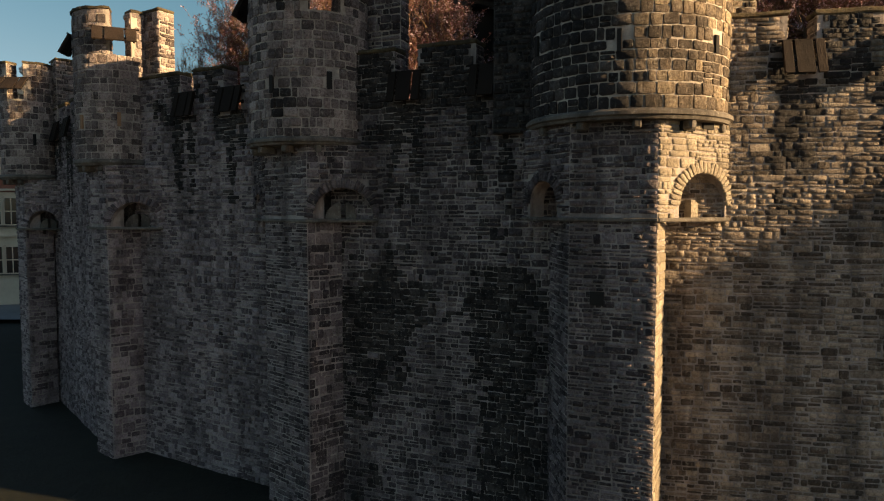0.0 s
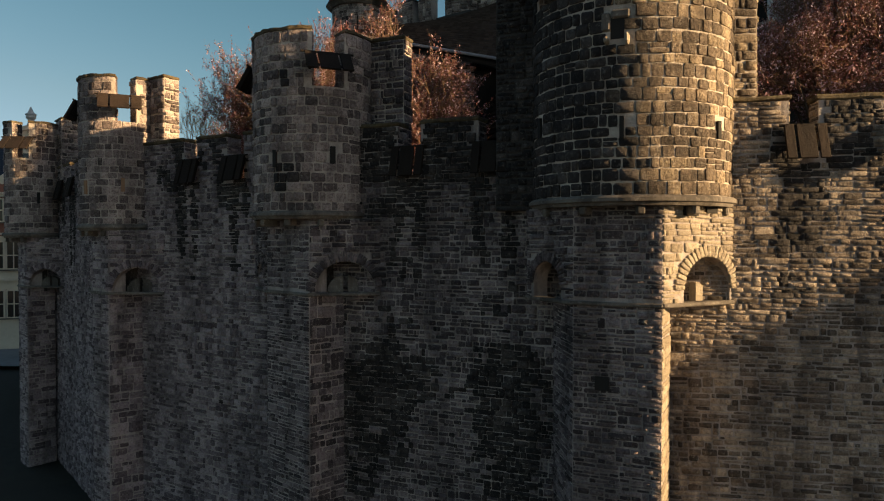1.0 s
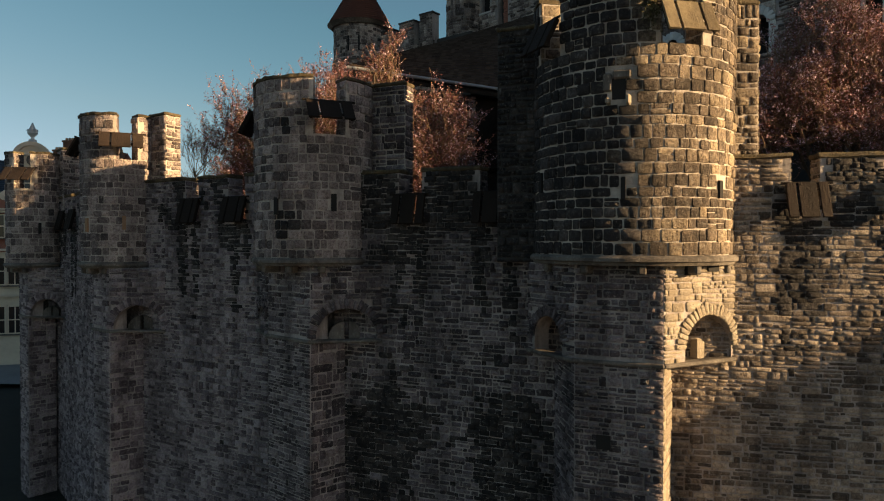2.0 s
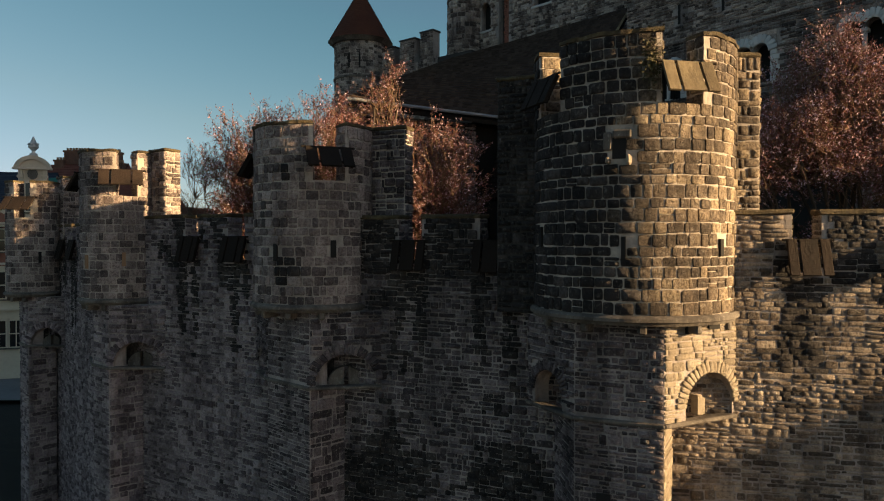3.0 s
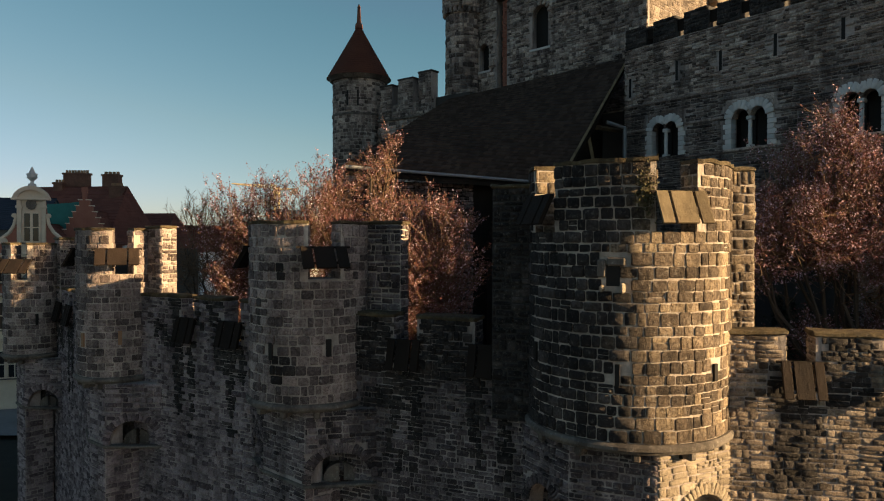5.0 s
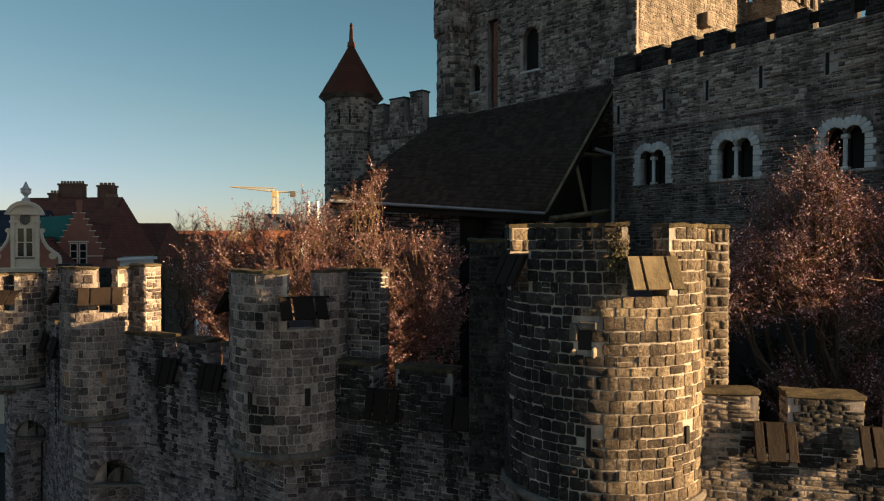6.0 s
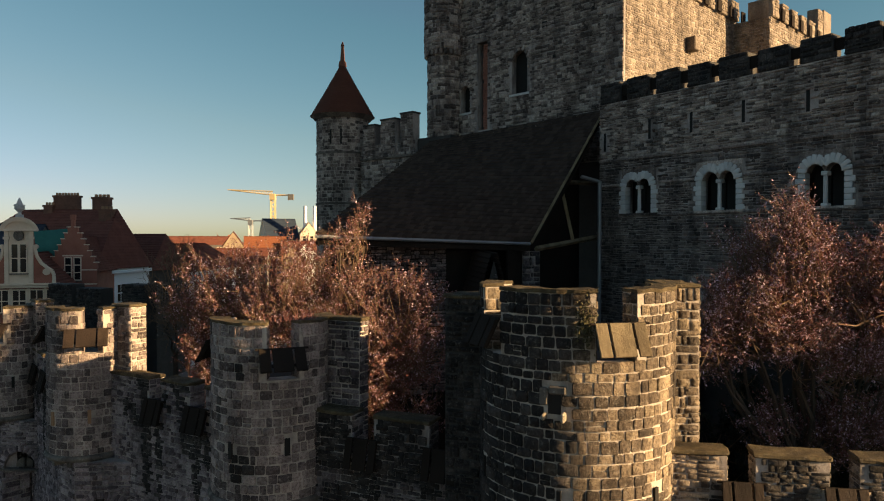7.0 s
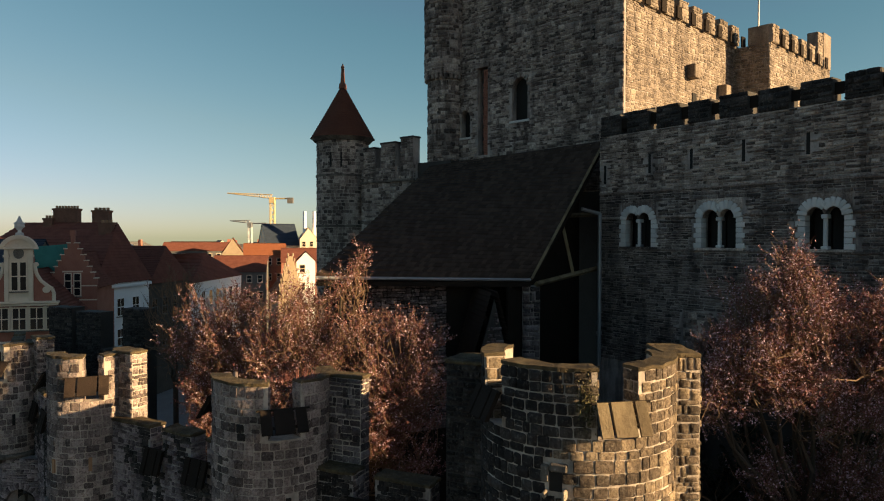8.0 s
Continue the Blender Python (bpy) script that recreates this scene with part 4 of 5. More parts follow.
    box("putlog_hole", (u_ - w_ / 2, -0.055, z_ - h_ / 2), (u_ + w_ / 2, 0.1, z_ + h_ / 2), M_VOID, keep_tower, at(0, 0))
# the flank in the sun and the mass behind
prism("body", [tuple(K0 + KN * 0.5), tuple(K0 + KN * 12.0), tuple(K0 + KN * 12.0 + KD * 11), tuple(K1 + KN * 0.5)], GZ - 0.5, 28.2, M_MORTAR, keep_tower)
box("side_return", (L - 0.6, 0.0, GZ), (L - 0.01, 0.6, 32.0), M_MORTAR, keep_tower, at(0, 0))
fl = flat_place(tuple(K0 + KN * 0.02), tuple(K0 + KN * 12.0))
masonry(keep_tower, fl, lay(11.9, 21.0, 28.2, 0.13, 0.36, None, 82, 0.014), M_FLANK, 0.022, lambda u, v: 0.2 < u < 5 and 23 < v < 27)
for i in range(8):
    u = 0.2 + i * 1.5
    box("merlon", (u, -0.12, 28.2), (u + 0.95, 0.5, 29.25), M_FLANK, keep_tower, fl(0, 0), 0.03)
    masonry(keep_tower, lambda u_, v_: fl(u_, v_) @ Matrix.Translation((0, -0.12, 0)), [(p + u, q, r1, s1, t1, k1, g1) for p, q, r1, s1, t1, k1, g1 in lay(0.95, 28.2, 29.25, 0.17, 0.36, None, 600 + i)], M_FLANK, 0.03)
    box("crenel_shutter", (u + 1.0, -0.3, 28.15), (u + 1.45, -0.22, 28.75), M_DARKWOOD, keep_tower, fl(0, 0))
for u, z in ((6.0, 25.8), (9.6, 25.3)):
    bm = bmesh.new()
    add_box(bm, (u - 0.3, -0.5, z - 0.35), (u + 0.3, 0.05, z + 0.35), None, 0.04)
    bmesh.ops.transform(bm, matrix=fl(0, 0), verts=bm.verts)
    part("machicolation_box", bm, M_FLANK, keep_tower)
box("slit_window", (6.3, -0.06, 23.9), (6.75, 0.05, 24.8), M_VOID, keep_tower, fl(0, 0))
box("small_window", (2.3, -0.06, 22.6), (2.65, 0.05, 23.5), M_VOID, keep_tower, fl(0, 0))
# second block with its own battlements
S0 = K0 + KN * 11.3 - KD * 2.0
sb = thing("keep_annex", "sunlit projecting block of the keep with battlements and flagpole", "castle keep")
# The body runs on unseen behind the keep to lengthen its shadow.
prism("body", [tuple(S0), tuple(S0 + KN * 9.6), tuple(S0 + KN * 9.6 + KD * 17), tuple(S0 + KD * 17)], GZ - 0.5, 28.0, M_MORTAR, sb)
f2 = flat_place(tuple(S0), tuple(S0 + KN * 9.6))
f3 = flat_place(tuple(S0 + KD * 2.2), tuple(S0))
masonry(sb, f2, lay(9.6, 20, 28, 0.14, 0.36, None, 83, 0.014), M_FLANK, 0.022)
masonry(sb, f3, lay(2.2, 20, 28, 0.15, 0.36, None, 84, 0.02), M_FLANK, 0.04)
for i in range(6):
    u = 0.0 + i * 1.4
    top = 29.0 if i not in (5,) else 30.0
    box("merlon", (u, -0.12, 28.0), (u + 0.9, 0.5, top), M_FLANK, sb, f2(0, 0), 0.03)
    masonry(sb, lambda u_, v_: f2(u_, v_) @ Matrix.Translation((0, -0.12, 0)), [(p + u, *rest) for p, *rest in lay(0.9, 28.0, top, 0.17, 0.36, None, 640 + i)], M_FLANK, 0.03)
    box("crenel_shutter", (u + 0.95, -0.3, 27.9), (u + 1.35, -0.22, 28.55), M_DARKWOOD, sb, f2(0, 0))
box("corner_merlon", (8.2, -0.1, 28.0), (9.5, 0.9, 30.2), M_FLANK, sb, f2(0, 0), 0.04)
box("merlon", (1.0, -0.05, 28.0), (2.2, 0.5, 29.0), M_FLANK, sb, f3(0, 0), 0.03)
bm = bmesh.new()
beam(bm, f2(0.4, 28) @ Vector((0, 0.8, 0)), f2(0.4, 33.5) @ Vector((0, 0.8, 0)), 0.05, 0.035, 8)
part("flagpole", bm, M_STEEL, sb)
# unseen mass added behind the keep to shade the town houses
rear = thing("shade_mass", "unseen added mass behind the keep that shades the town", "building")
prism("wall", [(4.5, 52.0), (14.0, 53.5), (19.0, 84.0), (12.0, 84.0)], GZ - 0.5, 33.0, M_SCHIST, rear)
# corner turret of the keep
TC = K1 - KN * 0.2 + KD * 0.1
kt = thing("keep_turret", "round corner turret of the keep on a corbelled ring", "tower")
for r0, za, zb_, sd in ((0.98, GZ, 26.35, 1), (1.16, 26.5, 32.0, 2)):
    bm = bmesh.new()
    bmesh.ops.create_cone(bm, cap_ends=True, segments=28, radius1=r0, radius2=r0, depth=zb_ - za, matrix=Matrix.Translation((*TC, (za + zb_) / 2)))
    part("shaft", bm, M_MORTAR, kt)
    masonry(kt, round_place(TC, r0, 150), lay(radians(220) * r0, max(za, 19.5), zb_, 0.2, 0.34, None, 90 + sd), M_SCHIST, 0.04)
for i in range(16):
    a = radians(160 + i * 14)
    bm = bmesh.new()
    add_box(bm, (-0.09, -0.12, -0.3), (0.09, 0.25, 0.0), None, 0.03)
    bmesh.ops.transform(bm, matrix=Matrix.Translation((TC.x + 1.08 * math.cos(a), TC.y + 1.08 * math.sin(a), 26.5)) @ Matrix.Rotation(a + math.pi / 2, 4, "Z"), verts=bm.verts)
    part("corbel", bm, M_SCHIST, kt)

# ---- cone-roofed turret and the short battlemented wall ----
CT = (-5.35, 43.3)
cone = thing("cone_turret", "round stone turret with a red-brown conical roof", "tower")
bm = bmesh.new()
bmesh.ops.create_cone(bm, cap_ends=True, segments=40, radius1=1.6, radius2=1.6, depth=23.4 - GZ, matrix=Matrix.Translation((*CT, (23.4 + GZ) / 2)))
part("drum", bm, M_JOINT, cone)
masonry(cone, round_place(CT, 1.6, 165), lay(radians(210) * 1.6, 13, 23.4, 0.2, 0.3, None, 91, 0.02, True), M_SCHIST, 0.02)
bm = bmesh.new()
rows, prof = 22, []
for i in range(rows):
    t0, t1 = i / rows, (i + 1) / rows
    for t, lift in ((t0, 0.035), (t1, 0.0)):
        prof.append((1.98 * (1 - t) ** 1.04 + 0.12 * t + lift, 23.42 + 3.3 * t))
rings = [[bm.verts.new((CT[0] + r1 * math.cos(math.tau * k / 36), CT[1] + r1 * math.sin(math.tau * k / 36), z)) for k in range(36)] for r1, z in prof]
for p, n_ in zip(rings, rings[1:]):
    for k in range(36):
        bm.faces.new((p[k], p[(k + 1) % 36], n_[(k + 1) % 36], n_[k]))
part("roof", bm, M_CONE, cone)
bm = bmesh.new()
bmesh.ops.create_cone(bm, cap_ends=True, segments=40, radius1=1.75, radius2=1.98, depth=0.25, matrix=Matrix.Translation((*CT, 23.32)))
part("cornice", bm, M_BAND, cone)
bm = bmesh.new()
for z0, z1, r0, r1 in ((26.6, 26.9, 0.26, 0.22), (26.9, 27.9, 0.15, 0.09), (27.9, 28.15, 0.12, 0.02)):
    beam(bm, (*CT, z0), (*CT, z1), r0, r1, 10)
part("finial", bm, M_RUST, cone)
for z in (17.9, 21.0):
    bm = bmesh.new()
    sector(bm, CT, 1.5, 1.68, 170, 380, z, z + 0.12)
    part("string_course", bm, M_BAND, cone)
for a in (252, 275):
    box("arrow_slit", (-0.05, -0.05, -0.45), (0.05, 0.1, 0.45), M_VOID, cone, round_place(CT, 1.6, a)(0, 22.0))

low = thing("inner_wall", "short battlemented stone wall beside the cone turret", "wall")
p, q = (-4.0, 41.9), (-0.6, 39.1)
at = flat_place(p, q)
ln = math.dist(p, q)
box("core", (0, 0, GZ), (ln, 0.8, 21.4), M_MORTAR, low, at(0, 0))
masonry(low, at, lay(ln, 14, 21.4, 0.17, 0.4, None, 95, 0.02), M_SCHIST, 0.04)
for u0, u1, zt in ((0.3, 1.25, 22.55), (1.75, 2.9, 22.75), (3.35, 4.3, 22.95)):
    box("merlon", (u0, -0.1, 20.6), (u1, 0.5, zt), M_MORTAR, low, at(0, 0), 0.02)
    masonry(low, lambda u, v, a_=at: a_(u, v) @ Matrix.Translation((0, -0.1, 0)), [(x + u0, *rest) for x, *rest in lay(u1 - u0, 20.62, zt, 0.15, 0.3, None, int(u0 * 10) + 700)], M_SCHIST, 0.04)
    box("coping", (u0 - 0.05, -0.15, zt), (u1 + 0.05, 0.55, zt + 0.1), M_DARKSTONE, low, at(0, 0), 0.02)
box("string_course", (0, -0.15, 20.5), (ln, 0.0, 20.62), M_BAND, low, at(0, 0), 0.02)
box("link_wall", (ln, 0.2, GZ), (ln + 2.4, 0.9, 21.5), M_DARKSTONE, low, at(0, 0))

# ---- barn-like hall with a great tiled roof ----
hall = thing("timber_hall", "hall with a steep dark tiled roof and an open timber gable", "building")
RA, RB, RC, RDD = Vector((4.41, 26.95, 15.68)), Vector((-3.3, 23.3, 15.95)), Vector((0.3, 39.0, 21.35)), Vector((8.25, 31.3, 21.65))


def roof_at(s, t):
    """s along the eave from the open gable, t up the slope."""
    p = RA.lerp(RB, s).lerp(RDD.lerp(RC, s), t)
    return p - Vector((0, 0, 0.75 * math.sin(math.pi * t) * (1 - s) * 0.3))


rows, cols = 34, 46
vs, fs = [], []
rr = random.Random(3)
for i in range(rows):
    for k in range(cols):
        o = 0.5 / cols * (i % 2)
        s0, s1 = max(0, k / cols - o), min(1, (k + 1) / cols - o) if k < cols - 1 else 1
        a, b = roof_at(s0, i / rows), roof_at(s1, i / rows)
        c, d = roof_at(s1, min(1, (i + 1.12) / rows)), roof_at(s0, min(1, (i + 1.12) / rows))
        up = Vector((0, 0, 0.05 + rr.uniform(0, 0.02)))
        base = len(vs)
        vs += [a + up, b + up, c, d, a - Vector((0, 0, 0.02)), b - Vector((0, 0, 0.02))]
        fs += [(base, base + 1, base + 2, base + 3), (base + 4, base + 5, base + 1, base)]
tiles = mesh_object("roof_tiles", vs, fs, M_ROOF, hall)
tiles["kind"] = "stuff"
vs, fs, G = [], [], 12
for dz in (0.22, 0.36):
    for i in range(G + 1):
        for k in range(G + 1):
            vs.append(roof_at(k / G, i / G) - Vector((0, 0, dz)))
N1 = (G + 1) ** 2
for i in range(G):
    for k in range(G):
        o = i * (G + 1) + k
        fs += [(o, o + 1, o + G + 2, o + G + 1), (N1 + o, N1 + o + G + 1, N1 + o + G + 2, N1 + o + 1)]
for k in range(G):
    for a, b in ((k, k + 1), (G * (G + 1) + k, G * (G + 1) + k + 1), (k * (G + 1), (k + 1) * (G + 1)), (k * (G + 1) + G, (k + 1) * (G + 1) + G)):
        fs.append((a, b, N1 + b, N1 + a))
mesh_object("roof_deck", vs, fs, M_DARKWOOD, hall)
bm = bmesh.new()
beam(bm, RA + Vector((0, -0.08, -0.08)), RB + Vector((0, -0.08, -0.08)), 0.06, sides=8)
part("gutter", bm, M_STEEL, hall)
bm = bmesh.new()
beam(bm, RA + Vector((0.05, -0.05, -0.05)), RDD + Vector((0.05, -0.05, 0.0)), 0.07, sides=4)
part("bargeboard", bm, M_WOOD, hall, "weathered bargeboard")
foot = Vector((4.7, 27.3, 15.4))
bm = bmesh.new()
beam(bm, foot, Vector((8.1, 31.2, 15.9)), 0.11)
beam(bm, foot.lerp(Vector((8.1, 31.2, 15.9)), 0.55), Vector((6.0, 28.9, 17.8)), 0.09)
beam(bm, Vector((6.3, 29.3, 18.2)), Vector((8.0, 31.1, 18.3)), 0.1)
part("truss", bm, M_WOOD, hall)
e_in = [Vector((4.2, 27.5)), Vector((2.9, 26.9)), Vector((-3.0, 24.1))]
at = flat_place(tuple(e_in[2]), tuple(e_in[1]))
ln = (e_in[1] - e_in[2]).length
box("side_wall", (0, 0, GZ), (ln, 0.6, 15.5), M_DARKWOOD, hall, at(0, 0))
masonry(hall, at, lay(ln * 0.7, 10, 15.5, 0.14, 0.36, None, 97, 0.02), M_RUBBLE, 0.04)
gable_way = Vector((RDD.x - RA.x, RDD.y - RA.y))
# Near-black boards added under the slope stand for the shade inside the gable.
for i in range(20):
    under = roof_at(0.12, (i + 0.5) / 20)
    box("shade_board", (-0.16, -0.05, GZ), (0.16, 0.05, under.z - 0.36), M_DARKWOOD, hall, Matrix.Translation((under.x, under.y, 0)) @ Matrix.Rotation(math.atan2(gable_way.y, gable_way.x), 4, "Z"))
box("stone_pier", (4.15, 27.3, GZ), (4.85, 28.1, 15.3), M_MORTAR, hall)
masonry(hall, flat_place((4.15, 27.3), (4.85, 27.3)), lay(0.7, 8, 15.3, 0.2, 0.36, None, 98), M_RUBBLE, 0.04)
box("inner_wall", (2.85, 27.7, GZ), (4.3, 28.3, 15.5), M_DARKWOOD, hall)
lean = thing("lean_to", "small tiled lean-to roof against the hall", "roof")
front, back = [(2.87, 24.9, 15.2), (2.15, 24.9, 12.6), (3.5, 24.9, 12.6)], [(2.3, 26.7, 15.3), (1.5, 26.7, 12.7), (2.9, 26.7, 12.7)]
raised("gable", [(-0.62, 12.6), (0.55, 12.6), (0, 15.0)], 0.0, 0.35, M_DARKSTONE, lean, pose(2.87, 24.92, 0))
gable_at = lambda u, v: pose(2.25 + u, 24.92, v)
masonry(lean, gable_at, lay(1.3, 12.6, 15.0, 0.13, 0.26, lambda u, v, w, h: abs(u - 0.62) + w * 0.4 < (15.0 - v) * 0.25, 641), M_RUBBLE, 0.04)
prism("wall", [(2.2, 24.95), (3.45, 24.95), (2.85, 26.6), (1.55, 26.6)], GZ, 12.6, M_DARKSTONE, lean)
for foot in (1, 2):
    a0, b0, a1, b1 = (Vector(p) for p in (front[0], front[foot], back[0], back[foot]))
    push = Vector((-0.1 if foot == 1 else 0.1, -0.1, 0.06))
    vs, fs = [], []
    for i in range(15):
        for lift in (0.0, 0.05):
            f = i / 14
            vs += [b0.lerp(a0, f) + push * (1 + lift * 8), b1.lerp(a1, f) + push * (1 + lift * 8)]
    for i in range(29):
        fs.append((2 * i, 2 * i + 1, 2 * i + 3, 2 * i + 2))
    mesh_object("slope", vs, fs, M_ROOF, lean)
pipe = thing("downpipe", "pale grey metal downpipe on the residence corner", "pipe")
bm = bmesh.new()
beam(bm, (7.86, 30.2, GZ), (7.86, 30.2, 18.3), 0.09, sides=10)
beam(bm, (7.86, 30.2, 18.3), (7.0, 29.9, 18.5), 0.08, sides=10)
part("tube", bm, M_STEEL, pipe)
bm = bmesh.new()
for z in (4, 7, 10, 13, 16):
    beam(bm, (7.86, 30.2, z), (7.86, 30.2, z + 0.12), 0.12, sides=10)
part("collar", bm, M_STEEL, pipe)


# ---- trees ----
def tree(label, base, lobes, seed, sprays=1500, trunk_r=0.22, leaves=6, leaf=0.055, bloom=0.22, mat=None, twig_w=0.009, thin=0.0):
    """A forked trunk, limbs that reach into the lobes of the crown, sprays of twigs with side shoots, small leaves and pale buds along the shoots."""
    r = random.Random(seed)
    t = thing("tree", label, "tree", "trees in the court")
    base = Vector(base)
    lobes = [(Vector(a), Vector(b)) for a, b in lobes]
    volume = [b.x * b.y * b.z for a, b in lobes]
    low = min(a.z - b.z for a, b in lobes)
    fork = Vector((base.x + r.uniform(-0.2, 0.2), base.y + r.uniform(-0.2, 0.2), max(base.z + 1.2, low - 0.6)))
    bm = bmesh.new()
    beam(bm, base - Vector((0, 0, 0.3)), base.lerp(fork, 0.12), trunk_r * 1.35, trunk_r, 9)
    beam(bm, base.lerp(fork, 0.12), fork, trunk_r, trunk_r * 0.78, 9)
    part("trunk", bm, M_BARK, t)

    tv, tf = [], []

    def rod(p, q, wa, wb):
        d = (q - p).normalized()
        x = d.cross(Vector((0.3, 0.5, 0.8))).normalized()
        y = d.cross(x)
        o = len(tv)
        for c_, w_ in ((p, wa), (q, wb)):
            for k in range(3):
                tv.append(c_ + (x * math.cos(k * 2.094) + y * math.sin(k * 2.094)) * w_)
        for k in range(3):
            m_ = (k + 1) % 3
            tf.append((o + k, o + m_, o + 3 + m_, o + 3 + k))

    def swing(d, amount, lift=0.05):
        return (d + Vector((r.gauss(0, amount), r.gauss(0, amount), r.gauss(lift, amount * 0.8)))).normalized()

    limbs = bmesh.new()
    knots = []
    for cc, cr in lobes:
        for _ in range(3):
            goal = cc + Vector((r.uniform(-0.5, 0.5) * cr.x, r.uniform(-0.5, 0.5) * cr.y, r.uniform(-0.5, 0.3) * cr.z))
            p, rad, steps = fork, trunk_r * 0.5, 6
            sag = Vector((r.uniform(-0.3, 0.3), r.uniform(-0.3, 0.3), -0.12 * (goal - fork).length))
            for k in range(steps):
                f = (k + 1) / steps
                q = fork.lerp(goal, f) + sag * math.sin(math.pi * f) + Vector((r.gauss(0, 0.08), r.gauss(0, 0.08), r.gauss(0, 0.08)))
                beam(limbs, p, q, rad, rad * 0.82, 6)
                rad *= 0.82
                p = q
                if k > 1:
                    knots.append((q, rad))
    part("branchwork", limbs, M_BARK, t)

    lv, lf, pv, pf = [], [], [], []

    def fleck(c_, size, vs_, fs_):
        x_ = Vector((r.gauss(0, 1), r.gauss(0, 1), r.gauss(0, 1))).normalized()
        y_ = x_.cross(Vector((r.gauss(0, 1), r.gauss(0, 1), r.gauss(0, 1)))).normalized()
        n_ = x_.cross(y_)
        o = len(vs_)
        vs_.extend((c_ - x_ * size * 0.6, c_ - y_ * size * 0.34 + n_ * size * 0.15, c_ + x_ * size * 0.6, c_ + y_ * size * 0.34 + n_ * size * 0.15))
        fs_.extend(((o, o + 1, o + 2), (o, o + 2, o + 3)))

    made = 0
    while made < sprays:
        cc, cr = r.choices(lobes, volume)[0]
        v = Vector((r.gauss(0, 1), r.gauss(0, 1), r.gauss(0, 1))).normalized() * (r.random() ** 0.45)
        p = cc + Vector((v.x * cr.x, v.y * cr.y, v.z * cr.z))
        if noise.noise(p * 0.7 + Vector((seed, 0, 0))) < -0.12 + thin or (v.length > 0.8 and noise.noise(p * 1.3 + Vector((0, seed, 0))) < 0.02):
            continue
        made += 1
        out = (p - cc + Vector((0, 0, cr.z * 0.3))).normalized()
        d = swing(out * 0.7 + Vector((0, 0, 0.45)), 0.4)
        length = r.uniform(0.6, 1.35)
        q = p - d * length * 0.6
        if made % 6 == 0:
            near, rad = min((knots[r.randrange(len(knots))] for _ in range(30)), key=lambda k_: (k_[0] - q).length)
            mid = near.lerp(q, 0.5) + Vector((r.gauss(0, 0.12), r.gauss(0, 0.12), -0.08))
            rod(near, mid, 0.026, 0.02)
            rod(mid, q, 0.02, twig_w)
        w = twig_w * r.uniform(0.8, 1.3)
        path = [q]
        for k in range(4):
            d = swing(d, 0.2)
            n_ = q + d * length / 4
            rod(q, n_, w * (1 - k * 0.16), w * (1 - (k + 1) * 0.16))
            q = n_
            path.append(q)
        for k in range(r.randint(4, 7)):
            f = r.uniform(0.25, 1.0) * 4
            i0 = min(3, int(f))
            a = path[i0].lerp(path[i0 + 1], f - i0)
            e = swing(d, 0.55, 0.15)
            ln_ = r.uniform(0.18, 0.5)
            b_ = a + e * ln_ * 0.5
            c_ = b_ + swing(e, 0.25, 0.12) * ln_ * 0.5
            rod(a, b_, w * 0.55, w * 0.42)
            rod(b_, c_, w * 0.42, w * 0.25)
            for _ in range(r.randint(leaves // 2, leaves + leaves // 2) if leaves else 0):
                g = r.random()
                at_ = (a.lerp(b_, g * 2) if g < 0.5 else b_.lerp(c_, g * 2 - 1)) + Vector((r.gauss(0, 0.03), r.gauss(0, 0.03), r.gauss(0, 0.03)))
                if r.random() < bloom * (0.5 + v.length * 0.7):
                    fleck(at_, leaf * r.uniform(0.7, 1.3), pv, pf)
                else:
                    fleck(at_, leaf * r.uniform(0.5, 1.2), lv, lf)
    tagged(mesh_object("twigwork", tv, tf, M_TWIG, t), kind="stuff")
    if lv:
        tagged(mesh_object("crown", lv, lf, mat or M_LEAF, t), kind="stuff")
    if pv:
        tagged(mesh_object("blossom", pv, pf, M_PETAL, t, "pale pink buds at the tips of the shoots"), kind="stuff")
    return t


tree("spreading tree with russet leaves and pale pink tips behind the wall", (-3.4, 22.8, GZ),
     [((-0.9, 22.2, 12.9), (2.2, 1.9, 2.7)), ((-1.9, 22.4, 15.4), (0.8, 0.8, 1.4)), ((-4.1, 22.8, 13.6), (2.0, 1.7, 2.6)), ((-6.4, 23.4, 13.2), (1.9, 1.6, 2.3)),
      ((-0.9, 22.0, 10.5), (2.0, 1.6, 1.5)), ((-5.4, 23.0, 11.0), (2.1, 1.5, 1.7)), ((-7.0, 23.2, 11.6), (1.1, 1.0, 1.9))], 1, 3500, leaves=7)
tree("russet-leaved tree with pale tips in front of the residence wing", (11.0, 18.9, GZ),
     [((10.2, 18.8, 14.3), (2.0, 1.8, 2.1)), ((12.7, 18.9, 14.1), (1.9, 1.8, 2.1)), ((10.7, 18.6, 16.1), (0.8, 0.7, 1.1)), ((9.0, 18.8, 14.0), (1.0, 1.1, 2.2)),
      ((11.4, 18.8, 12.6), (2.4, 1.5, 0.8)), ((14.4, 18.9, 13.6), (1.4, 1.6, 2.2)), ((11.6, 18.8, 10.6), (2.6, 1.3, 1.1)), ((8.2, 18.6, 13.0), (0.5, 0.6, 1.2))], 2, 3000, bloom=0.36, thin=0.05)
# Added near-black foliage fills in the shade below the russet crown.
tree("added dark foliage standing for shade behind the russet tree", (11.4, 20.8, GZ),
     [((10.2, 21.0, 8.6), (2.6, 0.9, 2.8)), ((13.6, 20.8, 8.6), (3.0, 0.9, 2.8))], 5, 1300, leaves=8, leaf=0.13, bloom=0, mat=M_SHADELEAF)
